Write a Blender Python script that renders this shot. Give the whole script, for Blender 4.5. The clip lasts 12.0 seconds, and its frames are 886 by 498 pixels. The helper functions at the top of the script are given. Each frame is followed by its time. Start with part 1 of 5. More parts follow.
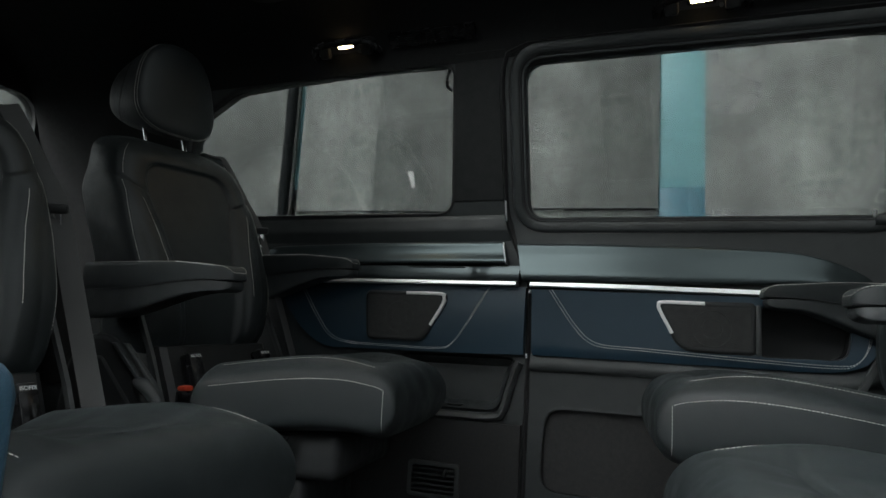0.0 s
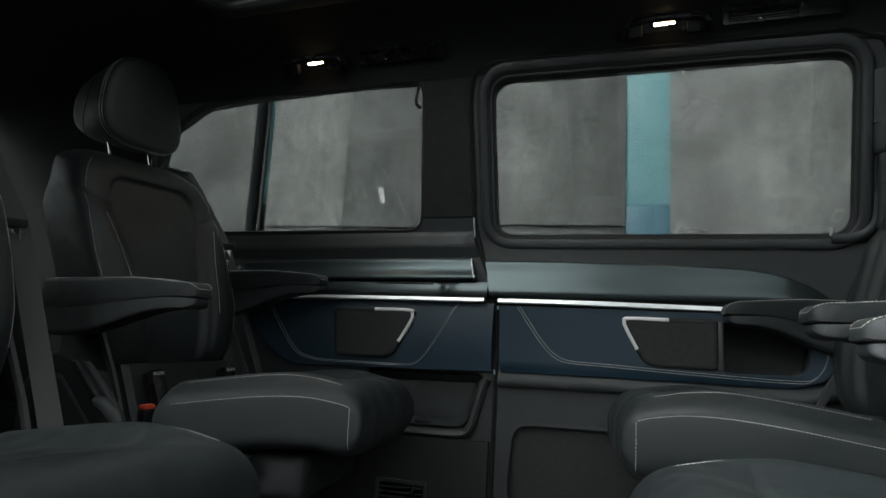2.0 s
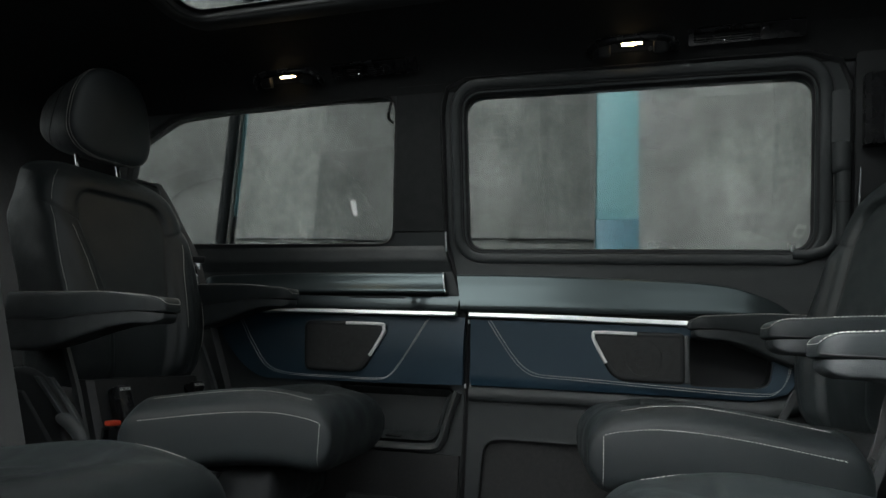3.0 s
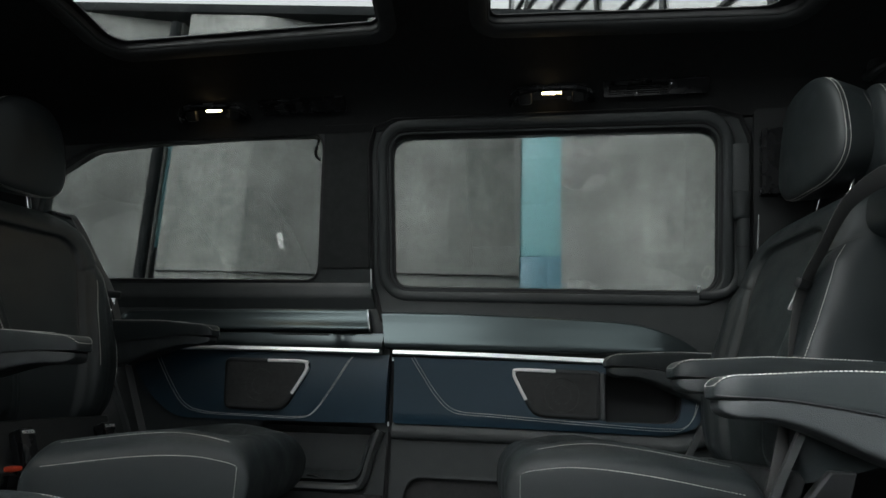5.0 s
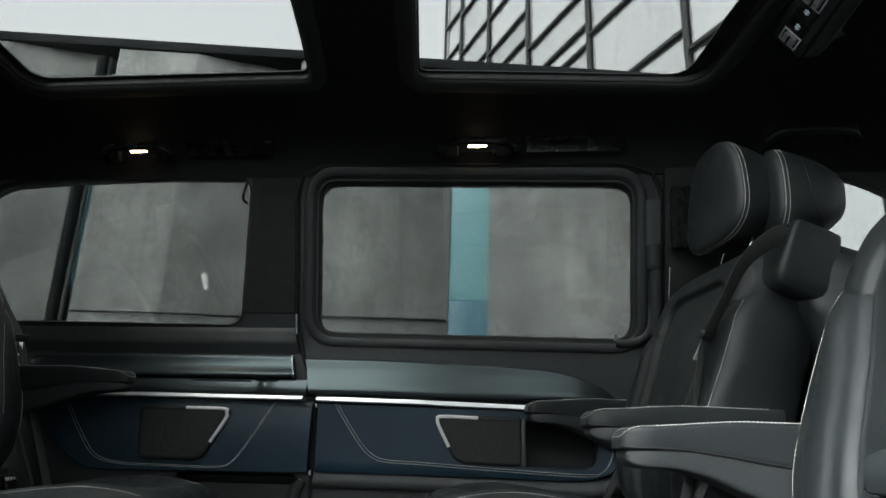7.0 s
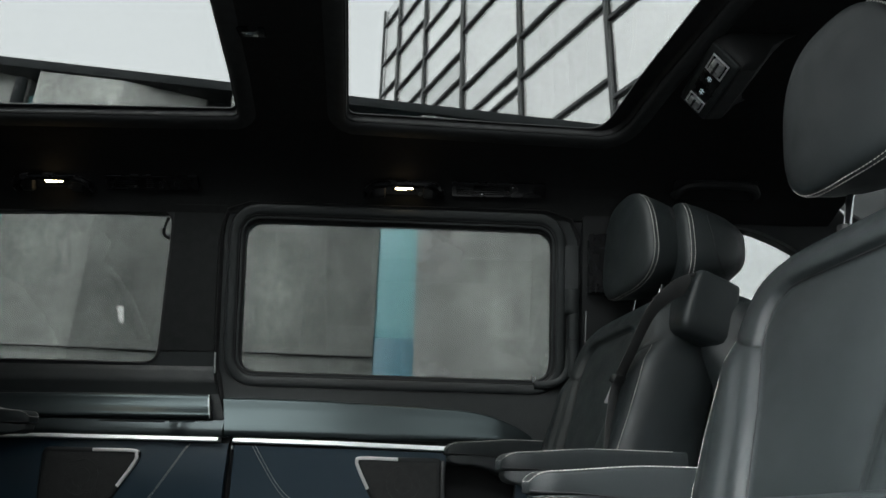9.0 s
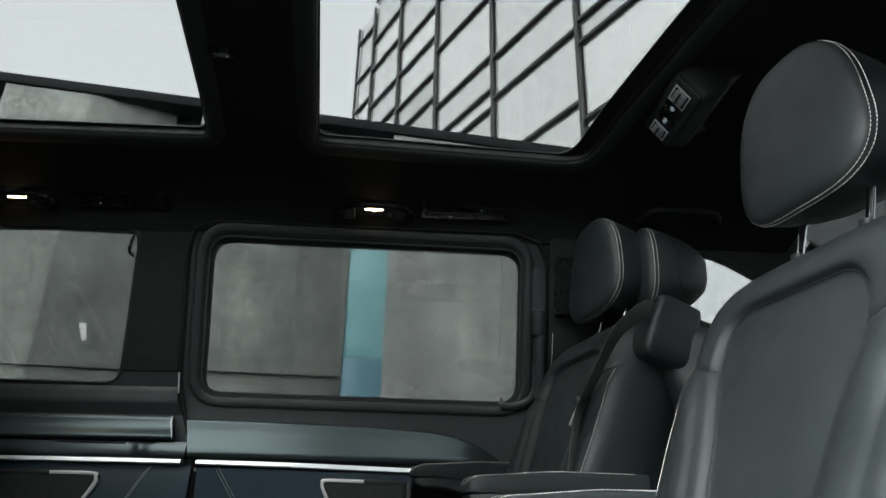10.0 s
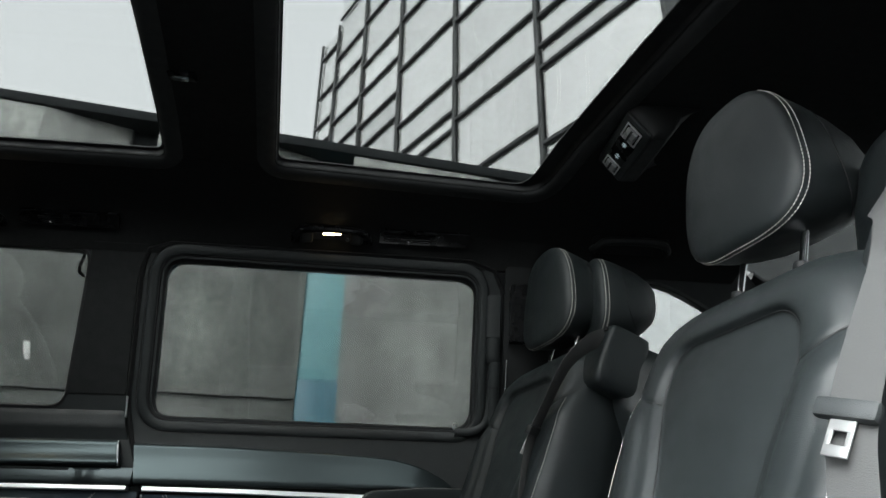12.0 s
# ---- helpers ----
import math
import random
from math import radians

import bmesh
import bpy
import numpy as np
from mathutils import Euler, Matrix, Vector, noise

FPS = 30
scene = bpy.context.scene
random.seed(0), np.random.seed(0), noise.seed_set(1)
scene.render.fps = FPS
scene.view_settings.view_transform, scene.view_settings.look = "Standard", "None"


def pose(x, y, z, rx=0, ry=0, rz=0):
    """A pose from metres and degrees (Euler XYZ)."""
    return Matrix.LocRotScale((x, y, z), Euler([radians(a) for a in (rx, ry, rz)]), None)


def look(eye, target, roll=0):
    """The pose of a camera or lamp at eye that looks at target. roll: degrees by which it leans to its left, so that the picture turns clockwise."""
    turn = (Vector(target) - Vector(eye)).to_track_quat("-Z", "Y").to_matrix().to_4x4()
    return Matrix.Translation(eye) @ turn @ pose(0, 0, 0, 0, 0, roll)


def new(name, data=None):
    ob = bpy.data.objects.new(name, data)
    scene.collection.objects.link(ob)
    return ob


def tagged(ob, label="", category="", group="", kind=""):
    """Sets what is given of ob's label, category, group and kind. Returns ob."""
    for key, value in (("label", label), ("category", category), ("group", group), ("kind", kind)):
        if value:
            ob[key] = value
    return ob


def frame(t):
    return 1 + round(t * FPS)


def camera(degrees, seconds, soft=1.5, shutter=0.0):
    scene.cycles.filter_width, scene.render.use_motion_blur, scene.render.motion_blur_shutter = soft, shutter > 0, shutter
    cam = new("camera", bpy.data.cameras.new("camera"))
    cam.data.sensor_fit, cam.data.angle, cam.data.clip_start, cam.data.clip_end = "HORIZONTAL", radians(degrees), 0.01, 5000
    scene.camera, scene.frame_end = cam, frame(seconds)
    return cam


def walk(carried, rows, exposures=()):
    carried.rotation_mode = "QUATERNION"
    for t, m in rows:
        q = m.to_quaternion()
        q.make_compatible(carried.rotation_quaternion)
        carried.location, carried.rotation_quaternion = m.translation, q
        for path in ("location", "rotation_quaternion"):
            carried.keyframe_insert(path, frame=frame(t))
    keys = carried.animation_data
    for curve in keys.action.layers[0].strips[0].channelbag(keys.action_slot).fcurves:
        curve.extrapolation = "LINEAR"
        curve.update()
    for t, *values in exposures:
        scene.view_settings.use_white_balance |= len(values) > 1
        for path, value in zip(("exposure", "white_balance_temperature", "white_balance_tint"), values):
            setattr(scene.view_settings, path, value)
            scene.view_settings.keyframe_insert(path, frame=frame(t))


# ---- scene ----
cam = camera(66.6, 12.0)
PATH = [
    (0, (0.526, -1.018, 0.520), (-0.235, 0.810, 0.804), 3.34),
    (0.5, (0.527, -1.016, 0.519), (-0.223, 0.815, 0.809), 3.33),
    (1, (0.529, -1.017, 0.520), (-0.204, 0.820, 0.817), 3.29),
    (1.5, (0.532, -1.018, 0.521), (-0.180, 0.826, 0.832), 3.24),
    (2, (0.535, -1.020, 0.523), (-0.146, 0.830, 0.856), 3.16),
    (2.5, (0.538, -1.024, 0.526), (-0.107, 0.836, 0.878), 3.07),
    (4.5, (0.557, -1.046, 0.540), (0.097, 0.851, 0.981), 2.59),
    (5, (0.562, -1.053, 0.544), (0.158, 0.848, 1.014), 2.45),
    (5.5, (0.568, -1.060, 0.548), (0.212, 0.843, 1.048), 2.31),
    (6, (0.574, -1.067, 0.552), (0.269, 0.837, 1.083), 2.16),
    (6.5, (0.579, -1.075, 0.555), (0.321, 0.827, 1.115), 2.01),
    (7, (0.585, -1.083, 0.559), (0.377, 0.818, 1.148), 1.86),
    (9, (0.605, -1.113, 0.571), (0.599, 0.765, 1.260), 1.31),
    (9.5, (0.609, -1.121, 0.574), (0.644, 0.747, 1.287), 1.19),
    (10, (0.613, -1.128, 0.577), (0.689, 0.728, 1.316), 1.08),
    (10.5, (0.615, -1.135, 0.580), (0.727, 0.712, 1.341), 0.99),
    (11, (0.617, -1.142, 0.583), (0.767, 0.694, 1.362), 0.92),
    (11.5, (0.618, -1.149, 0.587), (0.796, 0.679, 1.376), 0.86),
    (12, (0.617, -1.155, 0.591), (0.811, 0.673, 1.383), 0.82),
]
walk(cam, [(t, look(eye, target, roll)) for t, eye, target, roll in PATH], [(0, 3.3, 6250, 6), (12, 3.3, 6250, 6)])

# ---- world, sun, exposure ----
world = bpy.data.worlds.new("overcast")
scene.world = world
world.use_nodes = True
wn, wl = world.node_tree.nodes, world.node_tree.links
sky = wn.new("ShaderNodeTexSky")
sky.sky_type, sky.sun_disc = "NISHITA", False
sky.sun_elevation, sky.sun_rotation = radians(38), radians(212)
sky.dust_density, sky.air_density = 6.0, 1.0
grey = wn.new("ShaderNodeHueSaturation")
grey.inputs["Saturation"].default_value = 0.04
grey.inputs["Value"].default_value = 1.0
wl.new(sky.outputs[0], grey.inputs["Color"])
cloud = wn.new("ShaderNodeMix")
cloud.data_type = "RGBA"
cloud.inputs[0].default_value = 0.6
cloud.inputs[7].default_value = (3.0, 3.05, 3.08, 1)
wl.new(grey.outputs[0], cloud.inputs[6])
wl.new(cloud.outputs[2], wn["Background"].inputs[0])
wn["Background"].inputs[1].default_value = 0.15
sun_data = bpy.data.lights.new("sun", "SUN")
sun_data.energy, sun_data.angle, sun_data.color = 0.25, radians(40), (1.0, 0.97, 0.93)
sun = new("sun", sun_data)
sun.matrix_world = look((0, 0, 0), (0.42, 0.68, -0.60))


# ---- materials ----
def material(name, col, rough=0.6, metal=0.0, var=0.25, size=30.0, bump=0.0, grain=400.0, spec=0.5, stretch=(1, 1, 1), rvar=0.12):
    """A painted, moulded or woven surface: colour drift at one scale, fine relief at another."""
    m = bpy.data.materials.new(name)
    m.use_nodes = True
    n, l = m.node_tree.nodes, m.node_tree.links
    b = n["Principled BSDF"]
    tc = n.new("ShaderNodeTexCoord")
    mp = n.new("ShaderNodeMapping")
    mp.inputs["Scale"].default_value = stretch
    l.new(tc.outputs["Object"], mp.inputs[0])
    big = n.new("ShaderNodeTexNoise")
    big.inputs["Scale"].default_value, big.inputs["Detail"].default_value = size, 5
    l.new(mp.outputs[0], big.inputs["Vector"])
    ramp = n.new("ShaderNodeMix")
    ramp.data_type = "RGBA"
    ramp.inputs[6].default_value = (*[c * (1 - var) for c in col], 1)
    ramp.inputs[7].default_value = (*[min(1, c * (1 + var)) for c in col], 1)
    l.new(big.outputs["Fac"], ramp.inputs[0])
    l.new(ramp.outputs[2], b.inputs["Base Color"])
    mr = n.new("ShaderNodeMapRange")
    mr.inputs["From Min"].default_value, mr.inputs["From Max"].default_value = 0.3, 0.7
    mr.inputs["To Min"].default_value, mr.inputs["To Max"].default_value = max(0.02, rough - rvar), min(1, rough + rvar)
    l.new(big.outputs["Fac"], mr.inputs["Value"])
    l.new(mr.outputs[0], b.inputs["Roughness"])
    b.inputs["Metallic"].default_value = metal
    b.inputs["Specular IOR Level"].default_value = spec
    if bump:
        fine = n.new("ShaderNodeTexVoronoi") if grain > 500 else n.new("ShaderNodeTexNoise")
        fine.inputs["Scale"].default_value = grain
        l.new(mp.outputs[0], fine.inputs["Vector"])
        bp = n.new("ShaderNodeBump")
        bp.inputs["Strength"].default_value, bp.inputs["Distance"].default_value = bump, 0.002
        l.new(fine.outputs[0], bp.inputs["Height"])
        l.new(bp.outputs[0], b.inputs["Normal"])
    return m


def glass(name, tint, gloss=0.06):
    """A thin tinted pane: it lets light straight through, dimmed, and mirrors a little."""
    m = bpy.data.materials.new(name)
    m.use_nodes = True
    n, l = m.node_tree.nodes, m.node_tree.links
    n.remove(n["Principled BSDF"])
    t, g, mx, lw, pw, fr = (n.new("ShaderNodeBsdfTransparent"), n.new("ShaderNodeBsdfGlossy"), n.new("ShaderNodeMixShader"), n.new("ShaderNodeLayerWeight"), n.new("ShaderNodeMath"), n.new("ShaderNodeMapRange"))
    t.inputs[0].default_value = (*tint, 1)
    g.inputs["Roughness"].default_value = 0.02
    pw.operation, pw.inputs[1].default_value = "POWER", 5.0
    l.new(lw.outputs["Facing"], pw.inputs[0])
    l.new(pw.outputs[0], fr.inputs["Value"])
    fr.inputs["To Min"].default_value, fr.inputs["To Max"].default_value = gloss * 0.5, 0.7
    l.new(fr.outputs[0], mx.inputs[0])
    l.new(t.outputs[0], mx.inputs[1])
    l.new(g.outputs[0], mx.inputs[2])
    l.new(mx.outputs[0], n["Material Output"].inputs[0])
    return m


def glowing(name, col, strength):
    m = bpy.data.materials.new(name)
    m.use_nodes = True
    b = m.node_tree.nodes["Principled BSDF"]
    b.inputs["Base Color"].default_value = (*col, 1)
    b.inputs["Emission Color"].default_value = (*col, 1)
    b.inputs["Emission Strength"].default_value = strength
    return m


LEATHER = material("black_leather", (0.0130, 0.0166, 0.0175), 0.45, var=0.18, size=14, bump=0.22, grain=900, spec=0.42)
STITCH = material("pale_thread", (0.64, 0.615, 0.57), 0.8, var=0.2, size=300)
TRIM = material("charcoal_plastic", (0.0205, 0.0240, 0.0250), 0.55, var=0.15, size=25, bump=0.2, grain=700)
PILLAR = material("dark_grey_pillar_cloth", (0.0125, 0.0138, 0.0142), 0.8, var=0.15, size=40, bump=0.3, grain=480, spec=0.3)
TRIM_DARK = material("black_plastic", (0.014, 0.0152, 0.0158), 0.5, var=0.2, size=25, bump=0.15, grain=700, spec=0.3)
TRIM_GREY = material("grey_plastic", (0.040, 0.043, 0.044), 0.5, var=0.12, size=25, bump=0.15, grain=700)
GLOSS_BLACK = material("gloss_black_plastic", (0.006, 0.0062, 0.0068), 0.26, var=0.2, size=30, spec=0.32)
# darker copy of the tongue metal, for the strongly lit near seat
TONGUE_DIMMED = material("dimmed_tongue_steel", (0.24, 0.245, 0.245), 0.4, metal=0.6, var=0.08, size=60)
TONGUE = material("brushed_bright_metal", (0.72, 0.72, 0.72), 0.42, metal=0.35, var=0.06, size=60)
RUBBER = material("black_rubber", (0.007, 0.007, 0.008), 0.6, var=0.2, size=40)
BLUE = material("navy_leather", (0.0104, 0.0288, 0.0458), 0.5, var=0.2, size=14, bump=0.08, grain=900)
SATIN_DARK = material("dark_satin_metal", (0.050, 0.060, 0.063), 0.34, metal=0.8, var=0.04, size=9, rvar=0.02)
SATIN = material("satin_grey_green_metal", (0.058, 0.072, 0.075), 0.36, metal=0.9, var=0.04, size=9, rvar=0.02)
CHROME = material("satin_chrome", (0.78, 0.79, 0.80), 0.36, metal=0.6, var=0.05, size=20, rvar=0.05)
STEEL = material("polished_steel", (0.7, 0.71, 0.72), 0.14, metal=1.0, var=0.06, size=50, rvar=0.05)
MESH = material("speaker_mesh", (0.013, 0.0135, 0.0137), 0.65, var=0.3, size=60, bump=0.9, grain=450)
CARPET = material("black_carpet", (0.034, 0.034, 0.0345), 0.95, var=0.35, size=120, bump=0.8, grain=480, spec=0.15)
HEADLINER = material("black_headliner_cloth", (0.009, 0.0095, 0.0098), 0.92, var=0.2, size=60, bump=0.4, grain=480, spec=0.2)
HEADLINER_RIM = material("charcoal_roof_surround", (0.024, 0.0256, 0.0264), 0.75, var=0.15, size=40, bump=0.2, grain=480, spec=0.25)
WEBBING = material("grey_belt_webbing", (0.0620, 0.0634, 0.0628), 0.8, var=0.12, size=80, bump=0.15, grain=420, stretch=(1, 1, 3), spec=0.2)
RED = material("red_buckle_plastic", (0.55, 0.06, 0.025), 0.4, var=0.1, size=60)
WHITE_MARK = material("white_print", (0.78, 0.78, 0.76), 0.6, var=0.1, size=80)
LED = glowing("warm_led", (1.0, 0.70, 0.36), 3.0)
SYMBOL = glowing("lit_display_symbol", (0.6, 0.7, 0.75), 0.02)
KNOB = material("fluted_grey_knob", (0.34, 0.345, 0.35), 0.35, metal=0.3, var=0.08, size=60)
SIDE_GLASS = glass("privacy_glass", (0.335, 0.342, 0.337))
ROOF_GLASS = glass("roof_glass", (0.425, 0.43, 0.425))
DOUBLE_GLASS = glass("dark_privacy_glass", (0.20, 0.205, 0.20))
FRONT_GLASS = glass("clear_glass", (0.38, 0.388, 0.385))


def concrete_material(name, col):
    """Weathered cast concrete: soft upright bands, cloudy mottling, fine pits and pale flecks."""
    m = material(name, col, 0.88, var=0.22, size=1.6, bump=0.10, grain=90, stretch=(2.2, 1, 0.35))
    n, l = m.node_tree.nodes, m.node_tree.links
    b = n["Principled BSDF"]
    tc, info = n.new("ShaderNodeTexCoord"), n.new("ShaderNodeObjectInfo")
    shift = n.new("ShaderNodeVectorMath")
    shift.operation = "MULTIPLY_ADD"
    shift.inputs[1].default_value = (1, 1, 1)
    far = n.new("ShaderNodeVectorMath")
    far.operation = "SCALE"
    far.inputs[0].default_value = (7.0, 0.0, 3.0)
    l.new(info.outputs["Random"], far.inputs["Scale"])
    l.new(tc.outputs["Object"], shift.inputs[0])
    l.new(far.outputs[0], shift.inputs[2])
    tone = None
    for scale, detail, stretch, lo, hi, f0, f1 in ((1.0, 4, (5.0, 1.0, 0.35), 0.78, 1.2, 0.36, 0.64), (4.5, 9, (1.0, 1.0, 0.8), 0.66, 1.32, 0.34, 0.66), (34.0, 6, (1, 1, 1), 0.76, 1.24, 0.36, 0.64), (11.0, 5, (1, 1, 1.6), 1.0, 1.35, 0.63, 0.72)):
        mp, no, mr = n.new("ShaderNodeMapping"), n.new("ShaderNodeTexNoise"), n.new("ShaderNodeMapRange")
        mp.inputs["Scale"].default_value = stretch
        no.inputs["Scale"].default_value, no.inputs["Detail"].default_value, no.inputs["Roughness"].default_value = scale, detail, 0.66
        mr.inputs["From Min"].default_value, mr.inputs["From Max"].default_value = f0, f1
        mr.inputs["To Min"].default_value, mr.inputs["To Max"].default_value = lo, hi
        l.new(shift.outputs[0], mp.inputs[0])
        l.new(mp.outputs[0], no.inputs["Vector"])
        l.new(no.outputs["Fac"], mr.inputs["Value"])
        if tone is None:
            tone = mr.outputs[0]
        else:
            mu = n.new("ShaderNodeMath")
            mu.operation = "MULTIPLY"
            l.new(tone, mu.inputs[0])
            l.new(mr.outputs[0], mu.inputs[1])
            tone = mu.outputs[0]
    mx = n.new("ShaderNodeMix")
    mx.data_type, mx.blend_type = "RGBA", "MULTIPLY"
    mx.inputs[0].default_value = 1.0
    src = b.inputs["Base Color"].links[0].from_socket
    l.new(src, mx.inputs[6])
    l.new(tone, mx.inputs[7])
    l.new(mx.outputs[2], b.inputs["Base Color"])
    return m


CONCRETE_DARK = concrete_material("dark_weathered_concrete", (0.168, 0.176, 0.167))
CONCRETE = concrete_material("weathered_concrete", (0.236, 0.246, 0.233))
CONCRETE_PALE = material("pale_lime_run", (0.38, 0.385, 0.37), 0.85, var=0.2, size=6, bump=0.4, grain=90)


def patchy(m, size):
    """Lets a thin stain break up towards nothing."""
    n, l = m.node_tree.nodes, m.node_tree.links
    tc, no, mr = n.new("ShaderNodeTexCoord"), n.new("ShaderNodeTexNoise"), n.new("ShaderNodeMapRange")
    no.inputs["Scale"].default_value, no.inputs["Detail"].default_value = size, 6
    mr.inputs["From Min"].default_value, mr.inputs["From Max"].default_value = 0.40, 0.60
    mr.inputs["To Max"].default_value = 0.8
    l.new(tc.outputs["Object"], no.inputs["Vector"])
    l.new(no.outputs["Fac"], mr.inputs["Value"])
    l.new(mr.outputs[0], n["Principled BSDF"].inputs["Alpha"])
    return m


patchy(CONCRETE_PALE, 7)
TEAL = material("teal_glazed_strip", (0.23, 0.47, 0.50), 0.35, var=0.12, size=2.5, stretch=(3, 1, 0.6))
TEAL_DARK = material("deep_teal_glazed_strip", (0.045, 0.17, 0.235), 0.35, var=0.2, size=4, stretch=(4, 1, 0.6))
SLATE = material("dark_slate_coping", (0.014, 0.016, 0.017), 0.8, var=0.2, size=4, bump=0.3, grain=60, spec=0.12)
ASPHALT = material("grey_paving", (0.16, 0.16, 0.158), 0.9, var=0.25, size=2, bump=0.6, grain=120)
STONE_GREY = material("grey_light_block", (0.16, 0.163, 0.162), 0.85, var=0.2, size=1.2, bump=0.2, grain=40)
MULLION = material("grey_mullion", (0.030, 0.032, 0.032), 0.5, var=0.15, size=3)
MULLION_DARK = material("dark_transom", (0.018, 0.020, 0.021), 0.6, var=0.15, size=3)
FACADE_PANE = material("milky_facade_pane", (0.74, 0.745, 0.735), 0.14, metal=0.75, var=0.10, size=0.35, spec=0.6)
# random greys in the colour stand in for what each pane reflects
tint, dice, shade = FACADE_PANE.node_tree.nodes.new("ShaderNodeMix"), FACADE_PANE.node_tree.nodes.new("ShaderNodeObjectInfo"), FACADE_PANE.node_tree.nodes.new("ShaderNodeMapRange")
tint.data_type, tint.blend_type, tint.inputs[0].default_value = "RGBA", "MULTIPLY", 1.0
shade.inputs["To Min"].default_value, shade.inputs["To Max"].default_value = 0.72, 1.08
FACADE_PANE.node_tree.links.new(dice.outputs["Random"], shade.inputs["Value"])
FACADE_PANE.node_tree.links.new(FACADE_PANE.node_tree.nodes["Principled BSDF"].inputs["Base Color"].links[0].from_socket, tint.inputs[6])
FACADE_PANE.node_tree.links.new(shade.outputs[0], tint.inputs[7])
FACADE_PANE.node_tree.links.new(tint.outputs[2], FACADE_PANE.node_tree.nodes["Principled BSDF"].inputs["Base Color"])
PAINT = material("dark_grey_car_paint", (0.02, 0.021, 0.023), 0.4, metal=0.2, var=0.08, size=10)


# ---- mesh helpers ----
def geo_mesh(name, verts, faces, mat, smooth=35):
    me = bpy.data.meshes.new(name)
    me.from_pydata([tuple(v) for v in verts], [], faces)
    bm = bmesh.new()
    bm.from_mesh(me)
    bmesh.ops.remove_doubles(bm, verts=bm.verts, dist=1e-6)
    bmesh.ops.recalc_face_normals(bm, faces=bm.faces)
    bm.to_mesh(me)
    bm.free()
    me.materials.append(mat)
    if smooth:
        me.shade_smooth()
        me.set_sharp_from_angle(angle=radians(smooth))
    return me


def thing(name, label, category, group="", kind="", at=None):
    ob = new(name)
    ob.empty_display_size = 0.05
    if at is not None:
        ob.matrix_world = at
    return tagged(ob, label, category, group, kind)


def part(name, geo, mat, parent=None, label="", smooth=35, bevel=0.0):
    ob = new(name, geo_mesh(name, geo[0], geo[1], mat, smooth))
    if parent is not None:
        ob.parent = parent
    if label:
        tagged(ob, label)
    if bevel:
        md = ob.modifiers.new("edge", "BEVEL")
        md.width, md.segments, md.limit_method, md.angle_limit = bevel, 2, "ANGLE", radians(50)
    return ob


def single(name, geo, mat, label, category, group="", kind="", smooth=35, bevel=0.0):
    return tagged(part(name, geo, mat, None, "", smooth, bevel), label, category, group, kind)


def join(*geos):
    vs, fs = [], []
    for v, f in geos:
        k = len(vs)
        vs += list(v)
        fs += [[i + k for i in q] for q in f]
    return vs, fs


def moved(geo, m):
    return [m @ Vector(v) for v in geo[0]], geo[1]


def box(x0, x1, y0, y1, z0, z1, r=0.0, seg=2):
    bm = bmesh.new()
    bmesh.ops.create_cube(bm, size=1)
    for v in bm.verts:
        v.co = ((x0 + x1) / 2 + v.co.x * (x1 - x0), (y0 + y1) / 2 + v.co.y * (y1 - y0), (z0 + z1) / 2 + v.co.z * (z1 - z0))
    if r:
        bmesh.ops.bevel(bm, geom=bm.edges[:], offset=min(r, 0.49 * min(x1 - x0, y1 - y0, z1 - z0)), segments=seg, profile=0.5, affect="EDGES")
    bm.verts.index_update()
    out = [v.co.copy() for v in bm.verts], [[v.index for v in f.verts] for f in bm.faces]
    bm.free()
    return out


def loft(rings, cap=True):
    vs, fs, n = [p for r in rings for p in r], [], len(rings[0])
    for i in range(len(rings) - 1):
        for j in range(n):
            a, b = i * n + j, i * n + (j + 1) % n
            fs.append([a, b, b + n, a + n])
    if cap:
        fs.append(list(range(n))[::-1])
        fs.append([(len(rings) - 1) * n + j for j in range(n)])
    return vs, fs


def tube(pts, r, n=8, closed=False):
    pts = [Vector(p) for p in pts]
    rings, m = [], len(pts)
    for i, p in enumerate(pts):
        a, b = (pts[i - 1], pts[(i + 1) % m]) if closed else (pts[max(0, i - 1)], pts[min(m - 1, i + 1)])
        q = (b - a).to_track_quat("Z", "Y")
        rings.append([p + q @ Vector((r * math.cos(2 * math.pi * k / n), r * math.sin(2 * math.pi * k / n), 0)) for k in range(n)])
    if closed:
        rings.append(rings[0])
        return loft(rings, False)
    return loft(rings)


def rod(a, b, r, n=16):
    return tube([a, b], r, n)


def ribbon(pts, across, width, thick):
    """A flat strap through pts; across: the direction of its width at each point or one for all."""
    pts = [Vector(p) for p in pts]
    rings = []
    for i, p in enumerate(pts):
        d = (pts[min(len(pts) - 1, i + 1)] - pts[max(0, i - 1)]).normalized()
        w = Vector(across[i] if isinstance(across, list) else across)
        w = (w - d * w.dot(d)).normalized()
        n = d.cross(w)
        rings.append([p + w * sx * width / 2 + n * sy * thick / 2 for sx, sy in ((-1, -0.6), (-0.94, -1), (0.94, -1), (1, -0.6), (1, 0.6), (0.94, 1), (-0.94, 1), (-1, 0.6))])
    return loft(rings)


